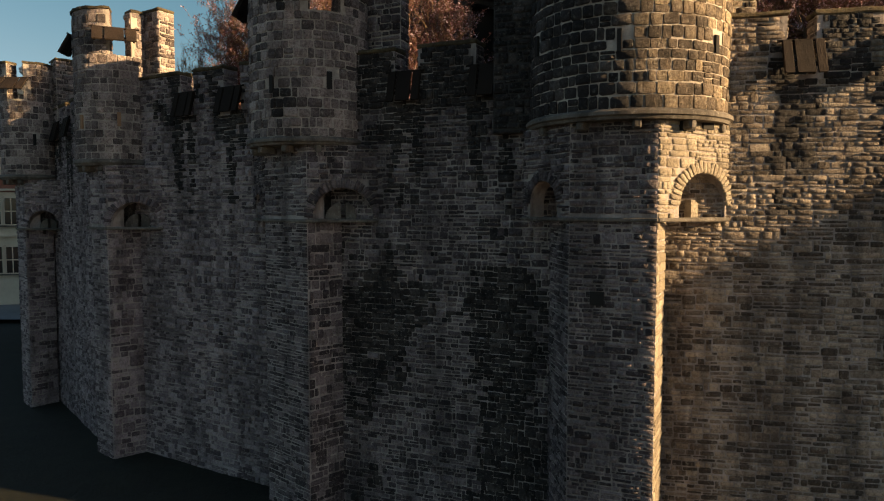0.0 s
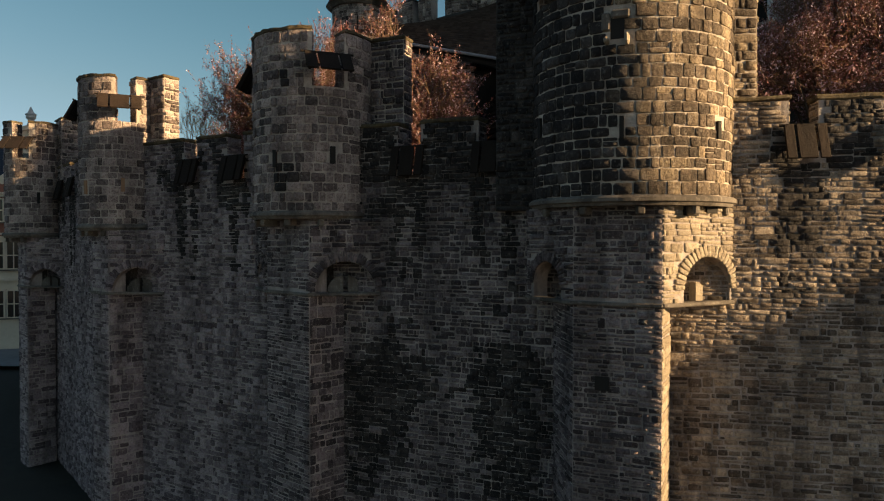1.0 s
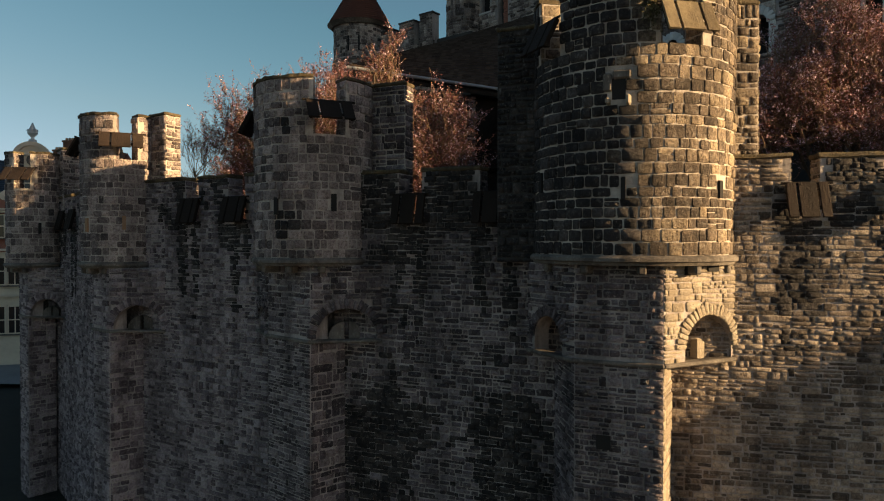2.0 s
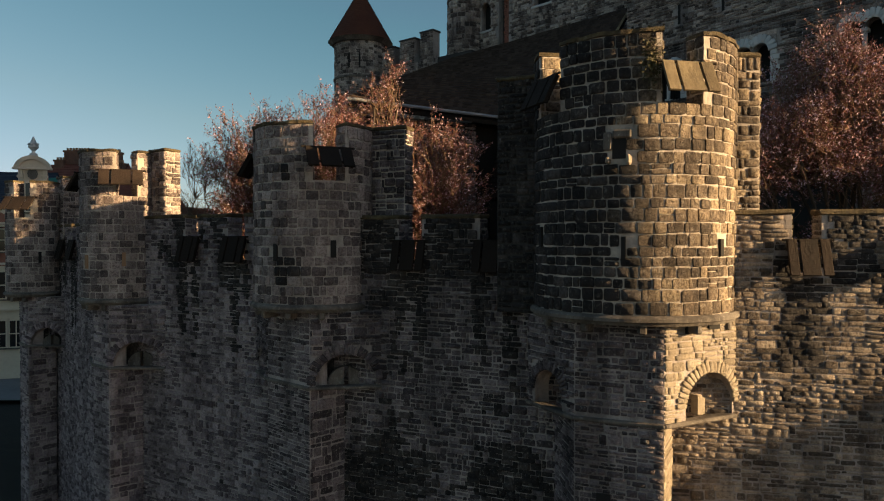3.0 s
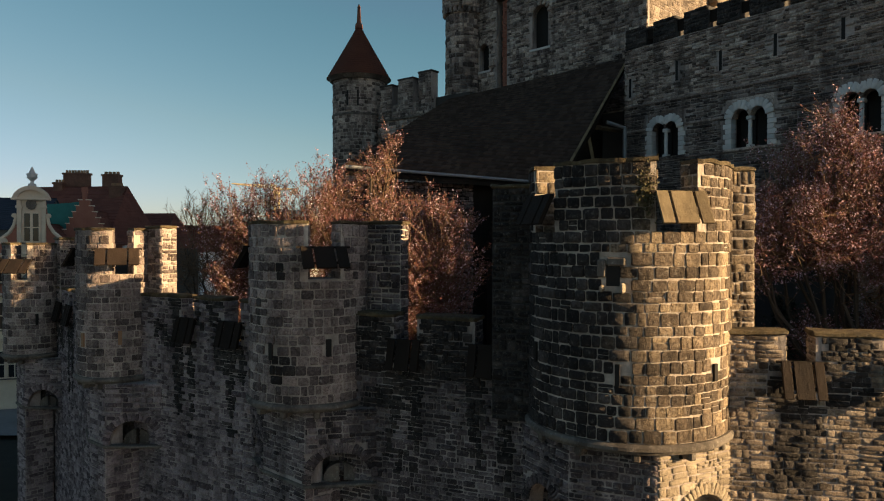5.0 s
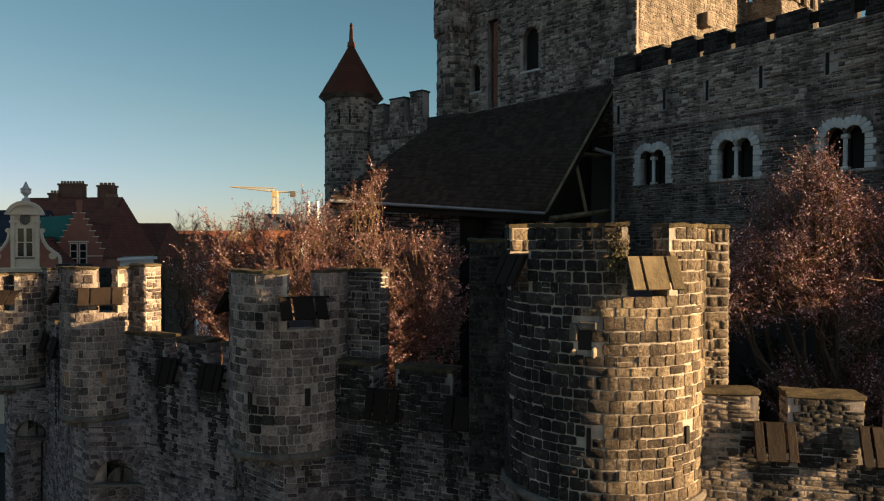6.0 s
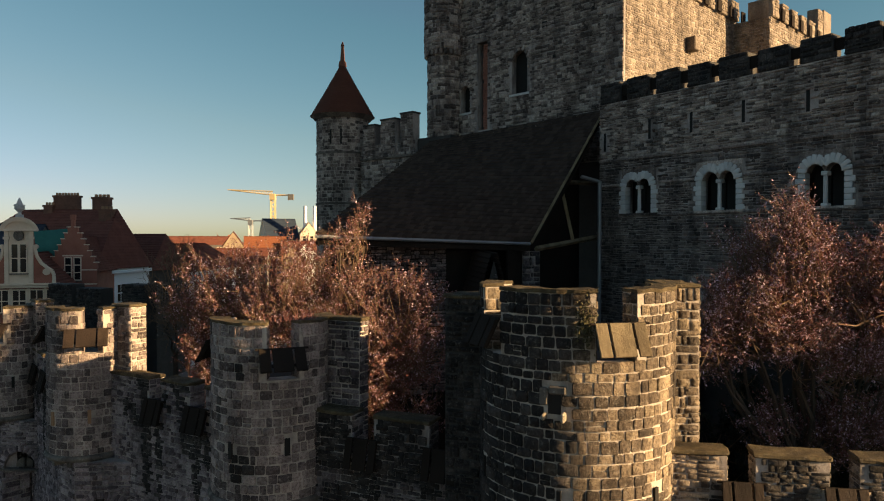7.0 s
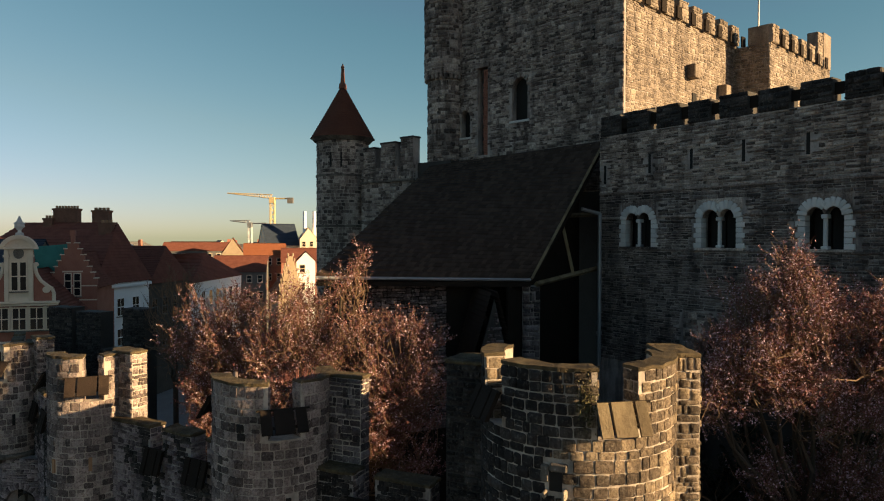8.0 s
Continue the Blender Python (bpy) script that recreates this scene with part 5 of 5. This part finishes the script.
tree("bare winter tree beyond the curtain wall", (-12.2, 34.0, GZ), [((-12.2, 34.0, 13.2), (1.5, 1.3, 2.6))], 3, 260, leaves=0, trunk_r=0.16, twig_w=0.013)
tree("bare dark street tree between the court and the town", (-15.5, 52.0, GZ), [((-15.5, 52.0, 11.0), (2.6, 2.0, 2.6)), ((-18.0, 52.5, 10.0), (1.8, 1.6, 2.0))], 6, 330, leaves=0, trunk_r=0.2, twig_w=0.016)


# ---- town ----
def window(parent, at, u, z, w, h, frame_mat=None, panes=(2, 2), arched=False):
    """A sash in a reveal: frame bars in front of dark panes."""
    wd = box("window", (u - w / 2 - 0.05, -0.04, z - 0.05), (u + w / 2 + 0.05, 0.06, z + h + 0.05), frame_mat or M_WHITE, parent, at(0, 0))
    nx, nz = panes
    pw, ph = w / nx, h / nz
    for i in range(nx):
        for k in range(nz):
            box("pane", (u - w / 2 + i * pw + 0.04, -0.05, z + k * ph + 0.04), (u - w / 2 + (i + 1) * pw - 0.04, -0.042, z + (k + 1) * ph - 0.04), M_GLASS, wd, at(0, 0))
    box("window_sill", (u - w / 2 - 0.12, -0.14, z - 0.14), (u + w / 2 + 0.12, 0.0, z - 0.05), M_BAND, wd, at(0, 0))
    return wd


def gable_house(name, label, p, q, depth, eave, ridge, wall_mat, roof_mat, z0=GZ, along=True, cat="house"):
    """A house with its front from p to q (p on the left); along: the ridge runs along the front."""
    h = thing(name, label, cat)
    at = flat_place(p, q)
    ln = math.dist(p, q)
    m = at(0, 0)
    bm = bmesh.new()
    if along:
        prof = [(0, z0), (0, eave), (depth / 2, ridge), (depth, eave), (depth, z0)]
        a = [bm.verts.new(m @ Vector((0, y, z))) for y, z in prof]
        b = [bm.verts.new(m @ Vector((ln, y, z))) for y, z in prof]
    else:
        prof = [(0, z0), (0, eave), (ln / 2, ridge), (ln, eave), (ln, z0)]
        a = [bm.verts.new(m @ Vector((x, 0, z))) for x, z in prof]
        b = [bm.verts.new(m @ Vector((x, depth, z))) for x, z in prof]
    bm.faces.new(a), bm.faces.new(b[::-1])
    for i in range(5):
        k = (i + 1) % 5
        bm.faces.new((a[k], a[i], b[i], b[k]))
    part("wall", bm, wall_mat, h)
    rows = 16
    vs, fs = [], []
    for sgn in (0, 1):
        first = len(vs)
        for i in range(rows + 1):
            for lift in (0.02, 0.12):
                t = i / rows
                z = eave + (ridge - eave) * t + lift
                for far in (0, 1):
                    if along:
                        y = depth / 2 * t if sgn == 0 else depth - depth / 2 * t
                        vs.append(m @ Vector((ln + 0.12 if far else -0.12, y + (-0.25 if sgn == 0 else 0.25) * (1 - t), z)))
                    else:
                        x = ln / 2 * t if sgn == 0 else ln - ln / 2 * t
                        vs.append(m @ Vector((x + (-0.2 if sgn == 0 else 0.2) * (1 - t), depth + 0.1 if far else -0.1, z)))
        for i in range(rows * 2 + 1):
            o = first + 2 * i
            fs.append((o, o + 1, o + 3, o + 2))
    mesh_object("roof", vs, fs, roof_mat, h)
    return h, at, ln


def chimney(parent, x, y, z0, z1, w, d, pots=4):
    c = box("chimney", (x - w / 2, y - d / 2, z0), (x + w / 2, y + d / 2, z1), M_CHIMNEY, parent)
    box("cap", (x - w / 2 - 0.08, y - d / 2 - 0.08, z1 - 0.2), (x + w / 2 + 0.08, y + d / 2 + 0.08, z1), M_CHIMNEY, c)
    for i in range(pots):
        bm = bmesh.new()
        px = x - w / 2 + w * (i + 0.5) / pots
        beam(bm, (px, y, z1), (px, y, z1 + 0.28), min(0.2, w / pots * 0.42), min(0.18, w / pots * 0.4), 10)
        part("chimney_pot", bm, M_POT_SUNSLIT, c)


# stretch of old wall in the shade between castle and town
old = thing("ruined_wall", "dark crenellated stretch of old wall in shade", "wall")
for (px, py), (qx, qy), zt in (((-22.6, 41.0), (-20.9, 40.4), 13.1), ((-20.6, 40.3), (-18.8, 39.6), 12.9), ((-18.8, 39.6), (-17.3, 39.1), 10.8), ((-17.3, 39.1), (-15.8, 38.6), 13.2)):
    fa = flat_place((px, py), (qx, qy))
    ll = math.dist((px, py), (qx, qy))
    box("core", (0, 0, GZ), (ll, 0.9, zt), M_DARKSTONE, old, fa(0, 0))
    masonry(old, fa, lay(ll, 6.0, zt, 0.14, 0.34, None, int(-px * 10)), M_CRUST_SHADE, 0.05)

# ornate gable house of brick and pale stone
h, at, ln = gable_house("baroque_house", "brick and pale stone baroque gable house with a stone urn", (-33.6, 50.6), (-27.6, 52.6), 10, 11.2, 14.6, M_BRICK, M_REDROOF, along=False)
at_f = lambda u, z, a_=at: a_(u, z) @ Matrix.Translation((0, -0.27, 0))


sweep = [(3.8, 16.3), (3.92, 15.1), (4.05, 14.5), (4.35, 13.95), (4.75, 13.6), (5.1, 13.35), (5.2, 13.0), (5.2, 12.2)]
raised("brick_gable", [(5.8 - u, z) for u, z in sweep[::-1]] + sweep, -0.2, 0.1, M_BRICK, h, at(0, 0))
raised("stone_body", [(1.95, 12.2), (3.85, 12.2), (3.85, 16.5), (1.95, 16.5)], -0.26, -0.2, M_CREAM, h, at(0, 0))
for sg in (0, 1):
    bm = bmesh.new()
    line = [(u if sg else 5.8 - u, z) for u, z in sweep[1:]]
    for (u0, z0_), (u1, z1_) in zip(line, line[1:]):
        beam(bm, at(u0, z0_) @ Vector((0, -0.2, 0)), at(u1, z1_) @ Vector((0, -0.2, 0)), 0.13, sides=6)
    part("scroll_moulding", bm, M_CREAM, h)
    for u, z, rr_ in ((4.72, 13.3, 0.26), (4.02, 15.2, 0.17)):
        bm = bmesh.new()
        u = u if sg else 5.8 - u
        beam(bm, at(u, z) @ Vector((0, -0.36, 0)), at(u, z) @ Vector((0, -0.1, 0)), rr_, sides=14)
        beam(bm, at(u, z) @ Vector((0, -0.42, 0)), at(u, z) @ Vector((0, -0.3, 0)), rr_ * 0.5, sides=10)
        part("volute", bm, M_CREAM, h)
    for u in (2.1, 3.7):
        if (u > 2.9) == bool(sg):
            box("pilaster", (u - 0.15, -0.38, 12.3), (u + 0.15, -0.24, 16.4), M_CREAM, h, at(0, 0), 0.03)
            box("capital", (u - 0.22, -0.44, 15.75), (u + 0.22, -0.22, 15.95), M_CREAM, h, at(0, 0), 0.03)
bm = bmesh.new()
arc = [radians(18 + 9 * k) for k in range(17)]
rows = [[bm.verts.new(at(2.9 + q * math.cos(w_), 16.13 + q * math.sin(w_)) @ Vector((0, y, 0))) for q, y in ((1.0, -0.5), (1.28, -0.55), (1.28, 0.1), (1.0, 0.1))] for w_ in arc]
for p, q in zip(rows, rows[1:]):
    for k in range(4):
        bm.faces.new((p[k], q[k], q[(k + 1) % 4], p[(k + 1) % 4]))
bm.faces.new(rows[0]), bm.faces.new(rows[-1][::-1])
part("pediment_arch", bm, M_CREAM, h)
raised("pediment_field", [(2.9 + 1.05 * math.cos(w_), 16.13 + 1.05 * math.sin(w_)) for w_ in arc], -0.28, 0.05, M_CREAM, h, at(0, 0))
raised("cartouche", [(2.9 + 0.34 * math.cos(k * 0.524), 16.05 + 0.42 * math.sin(k * 0.524)) for k in range(12)], -0.4, -0.25, M_BAND, h, at(0, 0))
for z, u0, u1, out in ((16.35, 1.6, 4.2, 0.55), (12.1, 0.3, 5.5, 0.5), (12.28, 0.2, 5.6, 0.6), (9.3, 0.2, 5.6, 0.5), (5.9, 0.2, 5.6, 0.45)):
    box("cornice", (u0, -out, z), (u1, -0.15, z + 0.16), M_CREAM, h, at(0, 0), 0.03)
box("ground_storey", (0.05, -0.16, GZ), (5.75, 0.05, 9.2), M_CREAM, h, at(0, 0))
for x in (2.62, 3.18):
    window(h, at_f, x, 13.25, 0.46, 2.15, M_CREAM, (1, 2))
for z, hh in ((10.3, 1.65), (6.8, 2.0), (3.2, 2.0)):
    for x in (0.65, 1.75, 2.9, 4.05, 5.15):
        window(h, at_f, x, z, 0.9, hh, M_CREAM, (2, 2))
        for sg in (-1, 1):
            box("window_pier", (x + sg * 0.56 - 0.07, -0.36, z - 0.1), (x + sg * 0.56 + 0.07, -0.1, z + hh + 0.1), M_CREAM, h, at(0, 0), 0.02)
bm = bmesh.new()
ux = at(2.9, 0).translation
for za, zc, ra, rb in ((17.38, 17.6, 0.3, 0.26), (17.6, 17.8, 0.13, 0.12), (17.8, 18.05, 0.14, 0.36), (18.05, 18.25, 0.36, 0.32), (18.25, 18.36, 0.4, 0.34), (18.36, 18.85, 0.24, 0.04)):
    beam(bm, (ux.x, ux.y, za), (ux.x, ux.y, zc), ra, rb, 14)
part("urn", bm, M_PALE, h, "grey stone urn finial")
bm = bmesh.new()
uy = at(0.4, 0).translation
for za, zc, ra, rb in ((13.2, 13.5, 0.26, 0.2), (13.5, 13.75, 0.12, 0.3), (13.75, 14.0, 0.3, 0.2), (14.0, 14.3, 0.2, 0.04)):
    beam(bm, (uy.x, uy.y, za), (uy.x, uy.y, zc), ra, rb, 12)
beam(bm, (uy.x, uy.y, 11.0), (uy.x, uy.y, 13.2), 0.26, 0.26, 4)
part("side_urn", bm, M_CREAM, h, "pale stone urn on the gable's shoulder")
gable_house("slate_house", "brick house with a dark blue slate roof behind the baroque gable", (-43.0, 57.0), (-34.2, 58.2), 6, 14.2, 17.0, M_GREYWALL, M_SLATE)

# stepped gable house
h, at, ln = gable_house("stepped_gable_house", "red brick house with a stepped gable and pale stone bands", (-32.3, 57.8), (-28.6, 58.6), 9, 12.9, 15.9, M_BRICK, M_REDROOF, along=False)
bm = bmesh.new()
prof = [(0, 11.0)]
STEPS = 7
for i in range(STEPS):
    x = 0.25 * i
    prof += [(x, 13.75 + i * 0.5), (x + 0.25, 13.75 + i * 0.5)]
prof += [(x + 0.25, 17.4), (ln / 2 - 0.2, 17.4), (ln / 2 - 0.2, 17.85)]
prof += [(ln - u, z) for u, z in reversed(prof)]
f = bm.faces.new([bm.verts.new(at(0, 0) @ Vector((u, -0.14, z))) for u, z in prof])
r_ = bmesh.ops.extrude_face_region(bm, geom=[f])
bmesh.ops.translate(bm, vec=(at(0, 0).to_3x3() @ Vector((0, 0.4, 0))), verts=[v for v in r_["geom"] if isinstance(v, bmesh.types.BMVert)])
part("stepped_gable", bm, M_BRICK, h)
for i in range(STEPS):
    for sg in (0, 1):
        x = 0.25 * i + 0.1
        x = ln - x if sg else x
        box("step_cap", (x - 0.18, -0.2, 13.75 + i * 0.5), (x + 0.18, 0.32, 13.83 + i * 0.5), M_CREAM, h, at(0, 0))
fr = lambda u, z, a_=at: a_(u, z) @ Matrix.Translation((0, -0.16, 0))
for x in (ln / 2 - 0.36, ln / 2 + 0.36):
    window(h, fr, x, 12.3, 0.52, 1.9, M_CREAM, (1, 3))
    window(h, lambda u, z, a_=at: a_(u, z) @ Matrix.Translation((0, -0.02, 0)), x, 7.2, 0.6, 2.0, M_CREAM, (1, 2))
box("window_band", (ln / 2 - 0.8, -0.2, 14.3), (ln / 2 + 0.8, -0.1, 14.42), M_CREAM, h, at(0, 0))
for z in (10.9, 11.9, 13.1):
    box("stone_band", (0, -0.17, z), (ln, -0.1, z + 0.1), M_CREAM, h, at(0, 0))
for i in range(13):
    box("dentil", (0.05 + i * 0.29, -0.25, 10.55), (0.2 + i * 0.29, 0.0, 10.75), M_CREAM, h, at(0, 0))

# tarpaulin on a scaffold between the two
sc = thing("scaffold", "scaffold wrapped in teal tarpaulin beside the gables", "scaffold")
n_ = 10
vs, fs = [], []
for i in range(n_ + 1):
    for k in range(n_ + 1):
        x, z = -34.8 + 4.0 * i / n_, 12.6 + 3.8 * k / n_
        vs.append((x, 59.2 + 0.3 * noise.noise(Vector((x * 1.3, z * 1.1, 2))) + i * 0.05, z + (0.35 * i / n_ if k == n_ else 0)))
for i in range(n_):
    for k in range(n_):
        o = i * (n_ + 1) + k
        fs.append((o, o + n_ + 1, o + n_ + 2, o + 1))
mesh_object("tarpaulin", vs, fs, M_TEAL, sc, smooth=True)
for x in (-34.8, -33.2, -31.6):
    bm = bmesh.new()
    beam(bm, (x, 59.8, GZ), (x, 59.8, 16.3), 0.05, sides=6)
    part("pole", bm, M_STEEL, sc)



def hip_house(name, label, FL, FR, BR, BL, ra, rb, eave, ridge, wall_mat, roof_mat):
    """A house on four corners with a hipped roof; ra to rb is the ridge. Tiles lie in courses on each slope."""
    h = thing(name, label, "house")
    prism("wall", [FL, FR, BR, BL], GZ, eave, wall_mat, h)
    C4 = [Vector((*p, eave)) for p in (FL, FR, BR, BL)]
    A, B = Vector((*ra, ridge)), Vector((*rb, ridge))
    mid = sum(C4, Vector()) / 4
    C4 = [c + (c - mid).normalized() * 0.35 for c in C4]
    for c in C4:
        c.z = eave
    for lo0, lo1, hi0, hi1 in ((C4[0], C4[1], A, B), (C4[1], C4[2], B, B), (C4[2], C4[3], B, A), (C4[3], C4[0], A, A)):
        vs, fs, rows = [], [], 20
        for i in range(rows + 1):
            for lift in (0.0, 0.07):
                up = Vector((0, 0, lift))
                vs += [lo0.lerp(hi0, i / rows) + up, lo1.lerp(hi1, i / rows) + up]
        for i in range(rows * 2 + 1):
            fs.append((2 * i, 2 * i + 1, 2 * i + 3, 2 * i + 2))
        ob = mesh_object("roof_slope", vs, fs, roof_mat, h)
    return h, flat_place(FR, BR), math.dist(FR, BR)


h, at, ln = hip_house("white_house", "white-painted town house under a long red-brown tiled roof", (-47, 64), (-30.2, 61.0), (-28.9, 69.5), (-44, 76), (-42, 70.0), (-31.6, 68.6), 13.0, 18.7, M_WHITE, M_REDROOF)
for u in (1.5, 3.9, 6.3):
    for z, hh in ((9.85, 1.65), (7.0, 1.6), (3.6, 1.8)):
        window(h, at, u, z, 1.05, hh, M_WHITE, (2, 2))
box("cornice", (-0.1, -0.3, 12.55), (ln + 0.1, 0.05, 12.88), M_WHITE, h, at(0, 0), 0.03)
chimney(h, -37.4, 70.0, 16.5, 20.2, 2.4, 0.9, 8)
chimney(h, -33.6, 69.5, 15.5, 20.0, 1.6, 0.9, 4)
chimney(h, -32.2, 67.6, 15.5, 18.7, 1.2, 0.9, 3)
chimney(h, -38.9, 69.5, 16.5, 19.2, 0.9, 0.8, 3)
h, at, ln = hip_house("grey_house", "dark plastered house with a dark hipped roof", (-40, 74.5), (-29.2, 70.2), (-28.0, 78.0), (-38, 82), (-36, 77), (-29.8, 76.0), 12.5, 16.3, M_DARKPLASTER, M_REDROOF)
for u in (1.0, 2.9, 4.8, 6.7):
    for z in (9.2, 5.8):
        window(h, at, u, z, 0.9, 1.7, M_GREYWALL, (2, 2))
h, at, ln = hip_house("long_house", "long pale house with a brown hipped roof", (-38, 82), (-28.0, 78.6), (-27.7, 97), (-38, 100), (-32.4, 84), (-31.0, 92), 12.0, 15.2, M_WHITE, M_REDROOF)
for i in range(7):
    for z in (9.0, 5.6):
        window(h, at, 1.3 + i * 2.5, z, 1.0, 1.8, M_WHITE, (2, 2))

# skyline of roofs
rr = random.Random(21)
for i in range(46):
    d = rr.uniform(165, 380)
    ax = rr.uniform(-0.66, 0.1)
    x = ax * d
    w_, dp = rr.uniform(8, 20), rr.uniform(8, 14)
    eave = rr.uniform(9.0, 12.6)
    wm = rr.choice((M_CREAM, M_WHITE, M_BRICK, M_GREYWALL, M_CREAM))
    rm = rr.choice((M_ORANGE, M_REDROOF, M_REDROOF, M_GREYWALL, M_SLATE))
    ang = rr.uniform(-0.5, 0.5)
    h, at, ln = gable_house("town_house", "distant town house with a pitched roof and lit walls", (x, d), (x + w_ * math.cos(ang), d + w_ * math.sin(ang)), dp, eave, eave + rr.uniform(2.2, 4.2), wm, rm, along=rr.random() < 0.7)
    h["group"] = "distant town houses"
    if d < 260:
        for k in range(int(ln / 2.6)):
            box("window", (1 + k * 2.5, -0.05, eave - 2.4), (1.9 + k * 2.5, 0.02, eave - 0.9), M_GLASS, h, at(0, 0))
    if rr.random() < 0.6:
        box("chimney", (ln * 0.3, dp * 0.45, eave + 1), (ln * 0.3 + 0.9, dp * 0.45 + 0.7, eave + 5.0), M_BRICK, h, at(0, 0))

# nearer roofs of the town below the skyline
for label, p, q, dp, eave, ridge, wm, rm, along in (
        ("orange-roofed brick house in the sun", (-34.0, 120.0), (-27.0, 122.0), 9, 14.2, 16.2, M_BRICK, M_ORANGE, True),
        ("brick house with a brown roof", (-27.0, 118.0), (-20.5, 119.5), 9, 13.0, 15.4, M_BRICK, M_REDROOF, True),
        ("small white gable over brown roofs", (-21.8, 106.0), (-19.0, 106.6), 6, 13.6, 15.1, M_WHITE, M_REDROOF, False),
        ("sunlit sandstone gable among low roofs", (-41.0, 130.0), (-37.4, 131.0), 7, 14.4, 17.2, M_SANDGABLE, M_REDROOF, False),
        ("low dark-roofed house row", (-56.0, 138.0), (-43.0, 141.0), 9, 14.6, 16.3, M_GREYWALL, M_REDROOF, True),
        ("low brown-roofed house row", (-37.0, 112.0), (-28.5, 113.5), 8, 11.6, 14.2, M_GREYWALL, M_REDROOF, True),
        ("tiered pale building beside the slate roof", (-32.2, 158.0), (-28.4, 159.0), 9, 17.0, 19.6, M_CREAM, M_CREAM, False)):
    h, at, ln = gable_house("town_house", label, p, q, dp, eave, ridge, wm, rm, along=along)
    h["group"] = "distant town houses"
    for k in range(max(1, int(ln / 1.7))):
        for z in (eave - 1.7, eave - 4.4):
            window(h, at, 0.9 + k * 1.7, z, 0.8, 1.2, M_CREAM, (1, 2))

# guild house gable in the sun
h, at, ln = gable_house("guild_house", "narrow sunlit stepped gable facade of pale stone", (-23.6, 102.0), (-20.4, 103.4), 8, 8.6, 11.4, M_SANDGABLE, M_ORANGE, along=False)
for i in range(7):
    w_ = 1.5 * (1 - i / 7) + 0.15
    box("gable_step", (ln / 2 - w_, -0.15, 9.2 + i * 0.75), (ln / 2 + w_, 0.25, 10.0 + i * 0.75), M_SANDGABLE, h, at(0, 0), 0.03)
    for sg in (-1, 1):
        x = ln / 2 + sg * w_
        box("pinnacle", (x - 0.12, -0.2, 10.0 + i * 0.75), (x + 0.12, 0.1, 10.5 + i * 0.75), M_SANDGABLE, h, at(0, 0), 0.05)
h, at, ln = gable_house("slate_roofed_house", "distant building with a steep blue slate roof and chimneys", (-40.0, 158), (-33.0, 161), 12, 15.5, 20.6, M_CREAM, M_SLATE)
for x in (-31.5, -29.3):
    bm = bmesh.new()
    beam(bm, (x, 160, 15), (x, 160, 23.5), 0.5, 0.4, 8)
    part("chimney", bm, M_WHITE, h)


def crane(label, x, y, z1, reach, mat, turn):
    """A tower crane: lattice mast and jib."""
    c = thing("tower_crane", label, "crane")
    bm = bmesh.new()
    s_ = 0.7
    for sx in (-s_, s_):
        for sy in (-s_, s_):
            beam(bm, (x + sx, y + sy, GZ), (x + sx, y + sy, z1), 0.16)
    z = 5.0
    k = 1
    while z < z1:
        beam(bm, (x - s_ * k, y - s_, z), (x + s_ * k, y - s_, z + 1.6), 0.1)
        beam(bm, (x - s_ * k, y + s_, z), (x + s_ * k, y + s_, z + 1.6), 0.1)
        z += 1.6
        k = -k
    part("mast", bm, mat, c)
    bm = bmesh.new()
    d = Vector((math.cos(turn), math.sin(turn), 0.12))
    o = Vector((x, y, z1))
    n = 14
    for a, b in ((o, o + d * reach), (o + Vector((0, 0, 1.3)), o + d * reach)):
        beam(bm, a, b, 0.16)
    for i in range(n):
        t0, t1 = i / n, (i + 0.5) / n
        up = Vector((0, 0, 1.3 * (1 - t1)))
        beam(bm, o + d * reach * t0, o + d * reach * t1 + up, 0.09)
        beam(bm, o + d * reach * t1 + up, o + d * reach * (i + 1) / n, 0.09)
    beam(bm, o, o - Vector((d.x, d.y, 0)) * 6, 0.25)
    part("jib", bm, mat, c)
    box("counterweight", (o.x - d.x * 6 - 0.9, o.y - 0.7, o.z - 1.6), (o.x - d.x * 6 + 0.9, o.y + 0.7, o.z + 0.3), M_GREYWALL, c)
    box("cab", (o.x - 0.9, o.y - 1.2, o.z - 1.6), (o.x + 0.9, o.y + 0.9, o.z + 0.4), mat, c)
    return c


crane("yellow tower crane far over the roofs", -56.5, 230, 30.5, 15.5, M_YELLOW, math.radians(177))
crane("grey tower crane far over the roofs", -81, 290, 23.5, 9, M_STEEL, math.radians(172))

# unseen house added across the moat, whose gable throws the slanting shadow on the sunny wall
gable_house("shadow_house", "unseen added gable house across the moat that shades the wall", (28.0, 5.2), (38.6, 5.2), 9, 11.0, 15.5, M_BRICK, M_REDROOF, along=False)
# unseen tower added farther along the wall to shade the court
blocker = thing("shade_tower", "unseen added stone tower that shades the court trees", "tower")
prism("wall", [(24.0, 11.0), (30.0, 11.0), (30.0, 17.0), (24.0, 17.0)], GZ - 0.5, 16.0, M_RUBBLE, blocker)
for i in range(4):
    box("merlon", (24.0 + i * 1.6, 11.0, 16.0), (25.0 + i * 1.6, 11.5, 16.9), M_RUBBLE, blocker)
